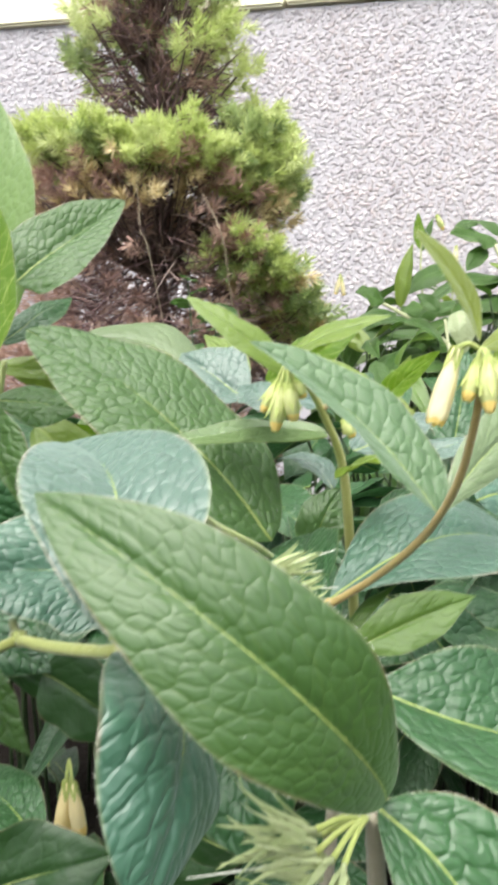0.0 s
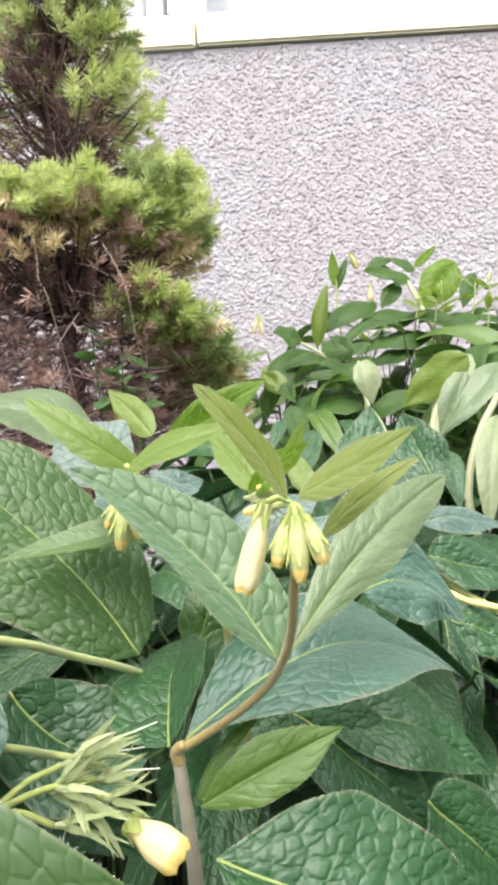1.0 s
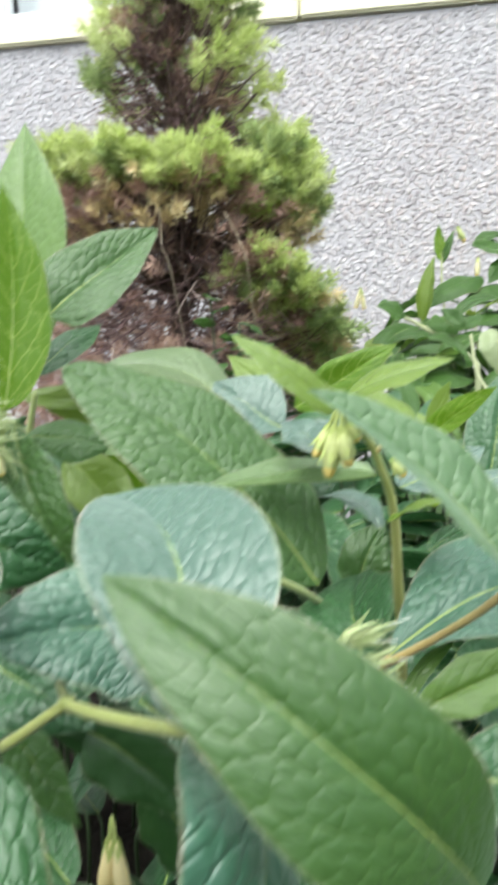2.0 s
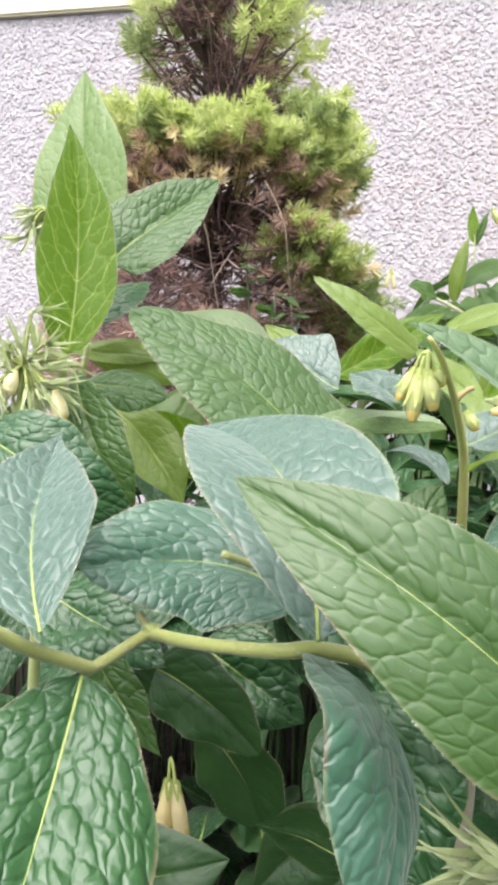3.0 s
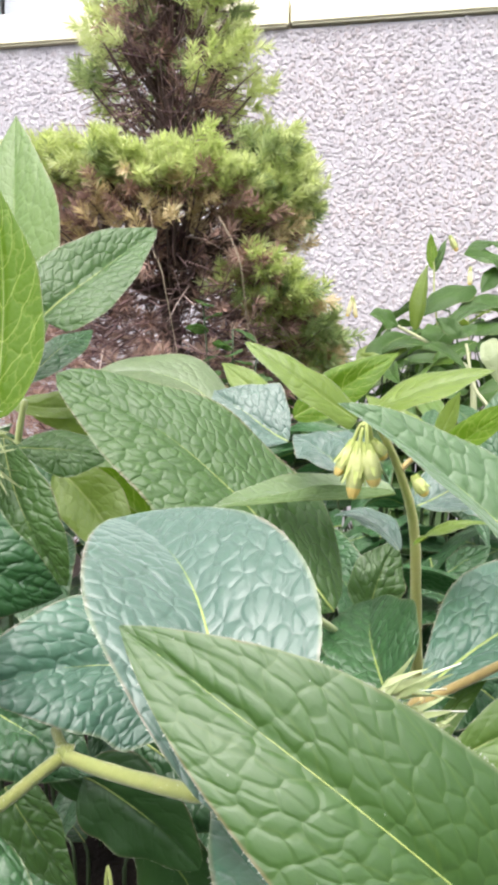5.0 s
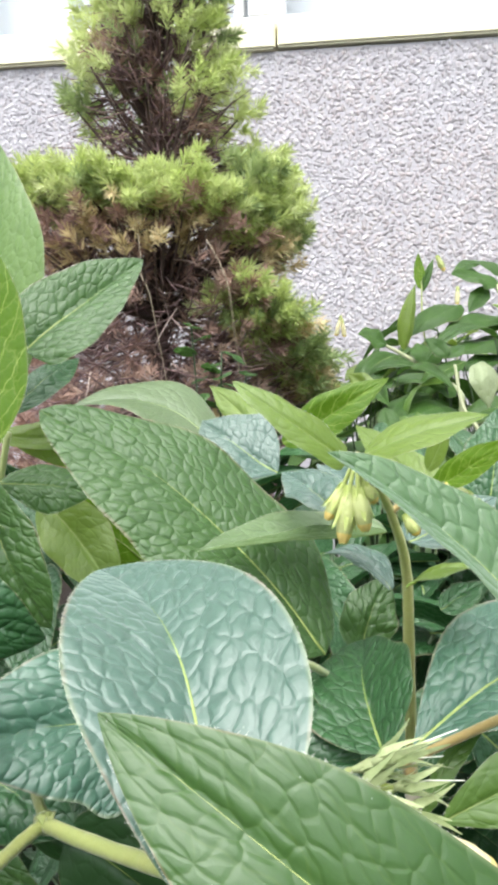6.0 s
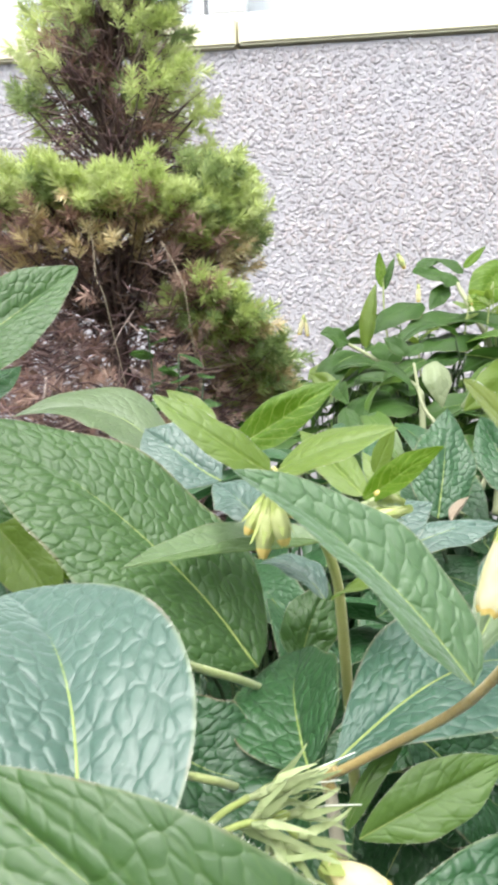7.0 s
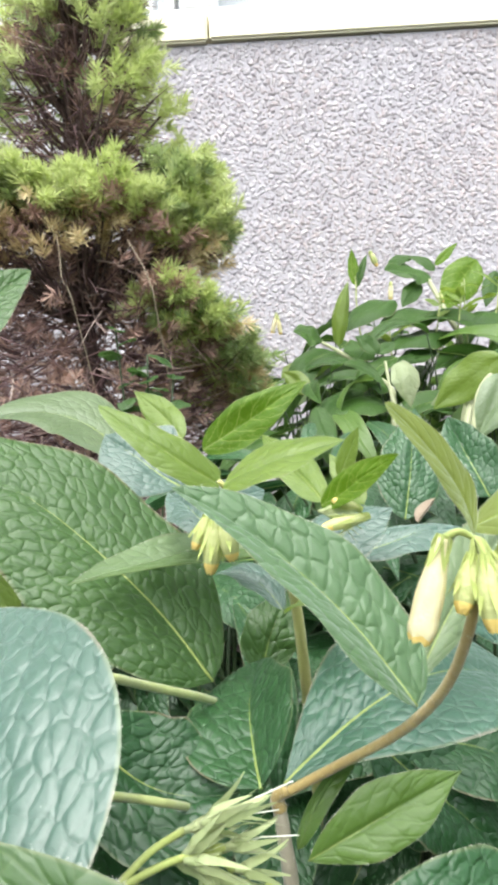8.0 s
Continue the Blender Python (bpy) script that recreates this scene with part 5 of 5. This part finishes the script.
bell(comfrey_b, (-0.0212, 0.1878, 0.3521), (-0.0228, 0.1860, 0.3383), 0.00208, bud_skin, stalk=(-0.0197, 0.1887, 0.3574))
bell(comfrey_b, (-0.0227, 0.1897, 0.3523), (-0.0268, 0.1880, 0.3437), 0.00156, bud_skin, stalk=(-0.0197, 0.1887, 0.3574))
bell(comfrey_b, (-0.0193, 0.1871, 0.3516), (-0.0173, 0.1862, 0.3414), 0.00208, bud_skin, stalk=(-0.0197, 0.1887, 0.3574))
bell(comfrey_b, (-0.0181, 0.1904, 0.3524), (-0.0148, 0.1904, 0.3478), 0.00169, bud_skin, stalk=(-0.0197, 0.1887, 0.3574))
bell(comfrey_b, (-0.0040, 0.2237, 0.3385), (-0.0004, 0.2235, 0.3326), 0.00182, bud_skin)
bell(comfrey_g, (0.0201, 0.2401, 0.3404), (0.0054, 0.2338, 0.3380), 0.0018, bud_skin)
bell(comfrey_g, (0.0183, 0.2432, 0.3418), (0.0091, 0.2428, 0.3450), 0.0015, bud_skin)
bell(comfrey_d, (-0.0893, 0.1854, 0.2210), (-0.0904, 0.1828, 0.2029), 0.0029, petal_cream, stalk=(-0.0897, 0.1882, 0.2271))
bell(comfrey_d, (-0.0867, 0.1839, 0.2218), (-0.0836, 0.1822, 0.2051), 0.0026, petal_cream, stalk=(-0.0897, 0.1882, 0.2271))
bell(comfrey_r, (0.1171, 0.3218, 0.2725), (0.1103, 0.3193, 0.2521), 0.0032, petal_skin)
bell(comfrey_x, (0.0966, 0.9157, 0.5441), (0.1058, 0.9145, 0.5249), 0.0034, bud_skin)
bell(comfrey_x, (0.1216, 0.9034, 0.5027), (0.1213, 0.9012, 0.4810), 0.0034, petal_skin)
bell(comfrey_x, (-0.0250, 0.8890, 0.4662), (-0.0312, 0.8861, 0.4411), 0.0032, petal_skin)
bell(comfrey_x, (-0.0236, 0.8888, 0.4625), (-0.0203, 0.8867, 0.4394), 0.0030, petal_skin)
faded(comfrey_e, (-0.0212, 0.1345, 0.3114), (-0.0113, 0.1355, 0.3141), (-0.0300, 0.1245, 0.3088), (-0.0056, 0.1359, 0.3145))
faded(comfrey_e, (-0.0143, 0.1328, 0.3100), (-0.0085, 0.1334, 0.3111), (-0.0300, 0.1245, 0.3088), (-0.0024, 0.1339, 0.3117), 0.0085)
faded(comfrey_e, (-0.0172, 0.1305, 0.3090), (-0.0151, 0.1281, 0.3036), (-0.0143, 0.1328, 0.3100))
faded(comfrey_e, (-0.0204, 0.1278, 0.3045), (-0.0084, 0.1288, 0.3051), (-0.0300, 0.1245, 0.3088))
faded(comfrey_e, (-0.0130, 0.1326, 0.3065), (-0.0067, 0.1331, 0.3068), (-0.0172, 0.1305, 0.3090), None, 0.0085)
bell(comfrey_e, (-0.0080, 0.1329, 0.3017), (0.0017, 0.1301, 0.2966), 0.0036, petal_cream)
faded(comfrey_e, (-0.0048, 0.1139, 0.2710), (-0.0196, 0.1058, 0.2741), (0.0049, 0.1214, 0.2692))
faded(comfrey_e, (-0.0046, 0.1115, 0.2682), (-0.0171, 0.1037, 0.2706), (0.0049, 0.1214, 0.2692), (-0.0260, 0.0982, 0.2711))
faded(comfrey_e, (-0.0014, 0.1101, 0.2687), (-0.0099, 0.1025, 0.2683), (0.0049, 0.1214, 0.2692))
faded(comfrey_e, (0.0007, 0.1103, 0.2677), (-0.0010, 0.1015, 0.2652), (0.0049, 0.1214, 0.2692))
faded(comfrey_e, (-0.0038, 0.1158, 0.2685), (-0.0157, 0.1106, 0.2749), (0.0049, 0.1214, 0.2692))
faded(comfrey_c, (-0.1531, 0.2208, 0.3510), (-0.1522, 0.2215, 0.3697), (-0.1600, 0.2250, 0.3466), length=0.014)
faded(comfrey_c, (-0.1559, 0.2181, 0.3509), (-0.1607, 0.2175, 0.3683), (-0.1600, 0.2250, 0.3466), length=0.014)
faded(comfrey_c, (-0.1488, 0.2168, 0.3463), (-0.1327, 0.2187, 0.3517), (-0.1600, 0.2250, 0.3466), (-0.1327, 0.2187, 0.3517), 0.012)
faded(comfrey_c, (-0.1466, 0.2147, 0.3425), (-0.1332, 0.2152, 0.3421), (-0.1600, 0.2250, 0.3466), length=0.013)
faded(comfrey_c, (-0.1495, 0.2181, 0.3413), (-0.1400, 0.2162, 0.3290), (-0.1600, 0.2250, 0.3466))
faded(comfrey_c, (-0.1544, 0.2171, 0.3411), (-0.1527, 0.2140, 0.3315), (-0.1600, 0.2250, 0.3466))
faded(comfrey_c, (-0.1595, 0.2166, 0.3449), (-0.1678, 0.2163, 0.3544), (-0.1600, 0.2250, 0.3466), length=0.013)
bell(comfrey_c, (-0.1440, 0.2179, 0.3395), (-0.1409, 0.2171, 0.3295), 0.0030, petal_skin, calyx=False)
bell(comfrey_c, (-0.1591, 0.2179, 0.3458), (-0.1615, 0.2163, 0.3378), 0.0028, petal_skin, calyx=False)
faded(comfrey_c, (-0.1854, 0.2805, 0.4126), (-0.1953, 0.2754, 0.4045), (-0.1821, 0.2834, 0.4144), (-0.1953, 0.2754, 0.4045), 0.010)
faded(comfrey_c, (-0.1857, 0.2799, 0.4089), (-0.1868, 0.2777, 0.3940), (-0.1821, 0.2834, 0.4144))
faded(comfrey_c, (-0.1860, 0.2806, 0.4143), (-0.1945, 0.2788, 0.4135), (-0.1821, 0.2834, 0.4144))
def spent(plant, root, along, spread, count, size, seed, stalks=True, radial=0.8):
    """A dense curl of faded flowers round a point, most of them leaning one way."""
    rnd = random.Random(seed)
    o, d = Vector(root), Vector(along).normalized()
    for k in range(count):
        j = o + Vector((rnd.gauss(0, 1), rnd.gauss(0, 0.6), rnd.gauss(0, 1))) * spread * 0.5
        out = (j - o).normalized() * radial + d + Vector((rnd.uniform(-0.4, 0.4), rnd.uniform(-0.5, 0.2), rnd.uniform(-0.4, 0.4)))
        ln = size * rnd.uniform(0.75, 1.15)
        e = j + out.normalized() * ln
        faded(plant, j, e, o if stalks else None, e + out.normalized() * ln * 0.5 if k % 9 == 4 else None, ln)


spent(comfrey_c, (-0.1600, 0.2250, 0.3466), (0.25, -0.2, -0.25), 0.017, 36, 0.012, 3)
spent(comfrey_c, (-0.1821, 0.2834, 0.4144), (-0.6, -0.2, 0.1), 0.012, 6, 0.011, 4)
spent(comfrey_e, (-0.0172, 0.1305, 0.3090), (0.9, 0.1, 0.12), 0.005, 6, 0.010, 5, False, 0.15)
spent(comfrey_e, (-0.0046, 0.1115, 0.2682), (-0.8, -0.1, 0.0), 0.006, 4, 0.011, 6, False, 0.2)
faded(comfrey_g, (0.0046, 0.2429, 0.3414), (0.0146, 0.2438, 0.3424), None, (0.0208, 0.2439, 0.3383), 0.012)
faded(comfrey_g, (0.0046, 0.2429, 0.3414), (0.0208, 0.2439, 0.3383), None, None, 0.013)


# ---- thin flowering sprays on the far plant ----
def spray(plant, foot, height, lean, seed):
    """A thin green stalk with small narrow leaves and a curl of buds at its top."""
    rnd = random.Random(seed)
    o = Vector(foot)
    top = o + Vector((lean, rnd.uniform(-0.01, 0.01), height))
    stem(plant, [o, o * 0.5 + top * 0.5 + Vector((lean * 0.3, 0, 0.01)), top], 0.0013, 0.0008, stem_green, name="flower_stalk", n=10, sides=6)
    for k in range(5):
        a = rnd.uniform(0, math.tau)
        b = o.lerp(top, rnd.uniform(0.45, 1.0))
        e = b + Vector((math.cos(a), math.sin(a) * 0.6, rnd.uniform(-0.2, 0.7))) * rnd.uniform(0.02, 0.038)
        leaf(plant, b, e, 0.010, rnd.uniform(-30, 30), skin=fresh, nu=10, nv=6, rib=False, name="small_leaf")
    for k in range(1 if seed in (50, 54) else 0):
        b = top + Vector((rnd.uniform(-0.012, 0.012), rnd.uniform(-0.01, 0.01), rnd.uniform(-0.006, 0.004)))
        bell(plant, b, b + Vector((rnd.uniform(-0.005, 0.005), -0.002, -0.012)), 0.0017, bud_skin, stalk=top)


for k, (fx, fy, fz, h, ln) in enumerate([(0.165, 0.86, 0.40, 0.085, 0.010), (0.215, 0.88, 0.41, 0.090, -0.008), (0.235, 0.86, 0.42, 0.075, 0.012), (0.120, 0.86, 0.38, 0.070, -0.006), (0.270, 0.90, 0.42, 0.095, 0.006), (0.190, 0.84, 0.42, 0.070, 0.004)]):
    spray(comfrey_x, (fx, fy, fz), h, ln, 50 + k)


# ---- undergrowth: more comfrey clumps under and behind the leaves above ----
def clump(place, count, low, high, spread, seed, skins=None, label="comfrey clump with dark green leaves, undergrowth below or added unseen to block light", size=(0.07, 0.11), droop=(-0.55, 0.25), slim=1.0):
    rnd = random.Random(seed)
    c = plant(place, label)
    o = Vector(place)
    skins = skins or [mature]
    for k in range(count):
        a = k * 2.399963 + rnd.uniform(-0.4, 0.4)
        f = (k + 0.5) / count
        r = spread * math.sqrt(f) * rnd.uniform(0.35, 0.8)
        z = low + (high - low) * rnd.random()
        b = o + Vector((math.cos(a) * r, math.sin(a) * r, z))
        ln = rnd.uniform(*size)
        drop = rnd.uniform(*droop)
        t = b + Vector((math.cos(a + rnd.uniform(-0.5, 0.5)), math.sin(a + rnd.uniform(-0.5, 0.5)), drop)) * ln
        if t.z > high + 0.01:
            t.z = high + 0.01
        leaf(c, b, t, ln * slim * rnd.uniform(0.36, 0.46), rnd.uniform(-38, 38), arch=rnd.uniform(0.06, 0.20) / slim, sway=rnd.uniform(-0.08, 0.08),
             fold=rnd.uniform(2, 22), skin=rnd.choice(skins), nu=22, nv=14, petiole=o + Vector((math.cos(a) * r * 0.8, math.sin(a) * r * 0.8, 0.0)))
    return c


clump((-0.075, 0.225, 0.0), 10, 0.04, 0.100, 0.13, 1, droop=(-1.8, -0.6))
clump((-0.085, 0.235, 0.0), 12, 0.10, 0.165, 0.10, 41, droop=(-0.9, 0.0))
clump((-0.065, 0.205, 0.0), 14, 0.08, 0.150, 0.09, 42, [smooth_shaded], droop=(-1.1, -0.2))
clump((0.050, 0.240, 0.0), 12, 0.05, 0.110, 0.13, 2, droop=(-1.8, -0.6))
clump((0.140, 0.250, 0.0), 26, 0.11, 0.205, 0.12, 3)
clump((-0.160, 0.340, 0.0), 9, 0.05, 0.110, 0.12, 4, droop=(-1.8, -0.6))
clump((-0.030, 0.370, 0.0), 26, 0.17, 0.285, 0.12, 5, droop=(-1.0, -0.05))
clump((0.100, 0.390, 0.0), 26, 0.17, 0.285, 0.12, 6, droop=(-1.0, -0.05))
clump((-0.260, 0.420, 0.0), 20, 0.22, 0.330, 0.11, 7, droop=(-1.0, -0.05))
clump((0.040, 0.540, 0.0), 22, 0.22, 0.320, 0.12, 8, droop=(-1.0, -0.05))
clump((0.190, 0.540, 0.0), 22, 0.22, 0.335, 0.12, 9, droop=(-1.0, -0.05))
clump((0.020, 0.760, 0.0), 24, 0.22, 0.390, 0.12, 17, [lush, lush, lush, mid_green], droop=(-1.0, -0.05), slim=0.7)
clump((0.130, 0.780, 0.0), 24, 0.24, 0.410, 0.13, 10, [lush, lush, lush, mid_green], droop=(-1.0, -0.05), slim=0.7)
clump((0.250, 0.840, 0.0), 26, 0.26, 0.450, 0.13, 11, [lush, lush, lush, mid_green], droop=(-1.0, -0.05), slim=0.7)
clump((0.060, 0.960, 0.0), 24, 0.26, 0.440, 0.12, 12, [lush, lush, lush, mid_green], droop=(-1.0, -0.05), slim=0.7)
clump((0.200, 1.040, 0.0), 26, 0.28, 0.490, 0.13, 13, [lush, lush, lush, mid_green], droop=(-1.0, -0.05), slim=0.7)
clump((0.350, 0.930, 0.0), 24, 0.28, 0.480, 0.13, 14, [lush, lush, lush, mid_green], droop=(-1.0, -0.05), slim=0.7)
clump((-0.095, 0.130, 0.0), 9, 0.05, 0.110, 0.10, 15, droop=(-1.8, -0.6))
clump((0.020, 0.140, 0.0), 9, 0.05, 0.110, 0.10, 16, droop=(-1.8, -0.6))
clump((-0.100, 0.450, 0.0), 26, 0.16, 0.270, 0.12, 31, droop=(-1.0, -0.05))
clump((0.000, 0.470, 0.0), 26, 0.16, 0.275, 0.12, 32, droop=(-1.0, -0.05))
clump((0.100, 0.470, 0.0), 26, 0.16, 0.280, 0.12, 33, droop=(-1.0, -0.05))
clump((-0.180, 0.500, 0.0), 22, 0.16, 0.280, 0.11, 34, droop=(-1.0, -0.05))
clump((0.000, 0.640, 0.0), 22, 0.18, 0.310, 0.11, 35, droop=(-1.0, -0.05))
clump((0.120, 0.900, 0.0), 30, 0.28, 0.450, 0.14, 36, [lush, lush, lush, mid_green], size=(0.09, 0.13), droop=(-1.3, -0.2), slim=0.7)
clump((0.260, 0.760, 0.0), 30, 0.24, 0.420, 0.14, 37, [lush, lush, lush, mid_green], size=(0.09, 0.13), droop=(-1.3, -0.2), slim=0.7)
clump((0.050, 0.700, 0.0), 26, 0.22, 0.350, 0.13, 38, [lush, mature], size=(0.09, 0.13), droop=(-1.3, -0.2), slim=0.7)
clump((0.300, 0.600, 0.0), 26, 0.22, 0.380, 0.13, 39, [lush, mature], size=(0.09, 0.13), droop=(-1.3, -0.2), slim=0.7)
# added clumps, out of sight all round, that block light from the low leaves
clump((-0.210, 0.040, 0.0), 22, 0.14, 0.255, 0.13, 21)
clump((-0.010, -0.210, 0.0), 34, 0.18, 0.420, 0.13, 22)
clump((-0.300, 0.010, 0.0), 30, 0.20, 0.450, 0.09, 27)
clump((0.280, 0.000, 0.0), 26, 0.20, 0.430, 0.09, 28)
clump((0.170, 0.030, 0.0), 22, 0.14, 0.255, 0.13, 23)
clump((-0.340, 0.210, 0.0), 22, 0.16, 0.310, 0.13, 24)
clump((0.300, 0.250, 0.0), 22, 0.16, 0.310, 0.13, 25)
clump((-0.420, 0.480, 0.0), 20, 0.16, 0.330, 0.13, 26, droop=(-1.0, -0.05))


# ---- weed and dry stalks at the conifer's foot ----
def weed():
    o = Vector((-0.128, 0.575, 0.0))
    w = thing("weed", o, "small green seedling with rounded leaves under the conifer", "weed")
    rnd = random.Random(5)
    for lean, high in ((-0.022, 0.425), (0.004, 0.405), (0.024, 0.385)):
        top = o + Vector((lean, rnd.uniform(-0.010, 0.006), high))
        stem(w, [o, o + Vector((lean * 0.2, 0.004, 0.2)), top], 0.0012, 0.0007, petiole_skin, n=14, sides=6)
        for k in range(7):
            a = k * 2.4 + lean * 60
            b = o + Vector((lean, 0, high)) - Vector((lean * 0.12 * k, 0, 0.011 * k))
            t = b + Vector((math.cos(a) * 0.021, math.sin(a) * 0.016, rnd.uniform(-0.012, 0.004)))
            leaf(w, b, t, 0.017, rnd.uniform(-30, 30), skin=broad, nu=12, nv=8, rib=False, wide=0.5, blunt=0.6)


weed()


def straw(points):
    o = Vector(points[0])
    s = thing("dry_stalk", (o.x, o.y, o.z), "thin pale dry stalk caught in the conifer", "stalk", "dry stalks")
    stem(s, points, 0.0006, 0.0004, straw_skin, n=14, sides=6)


straw([(-0.190, 0.690, 0.000), (-0.186, 0.660, 0.300), (-0.187, 0.585, 0.444), (-0.193, 0.575, 0.468), (-0.194, 0.575, 0.487), (-0.196, 0.575, 0.505)])
straw([(-0.120, 0.690, 0.000), (-0.115, 0.660, 0.300), (-0.117, 0.585, 0.440), (-0.120, 0.575, 0.464), (-0.127, 0.575, 0.481), (-0.137, 0.575, 0.498)])

# pebbles last
dash()
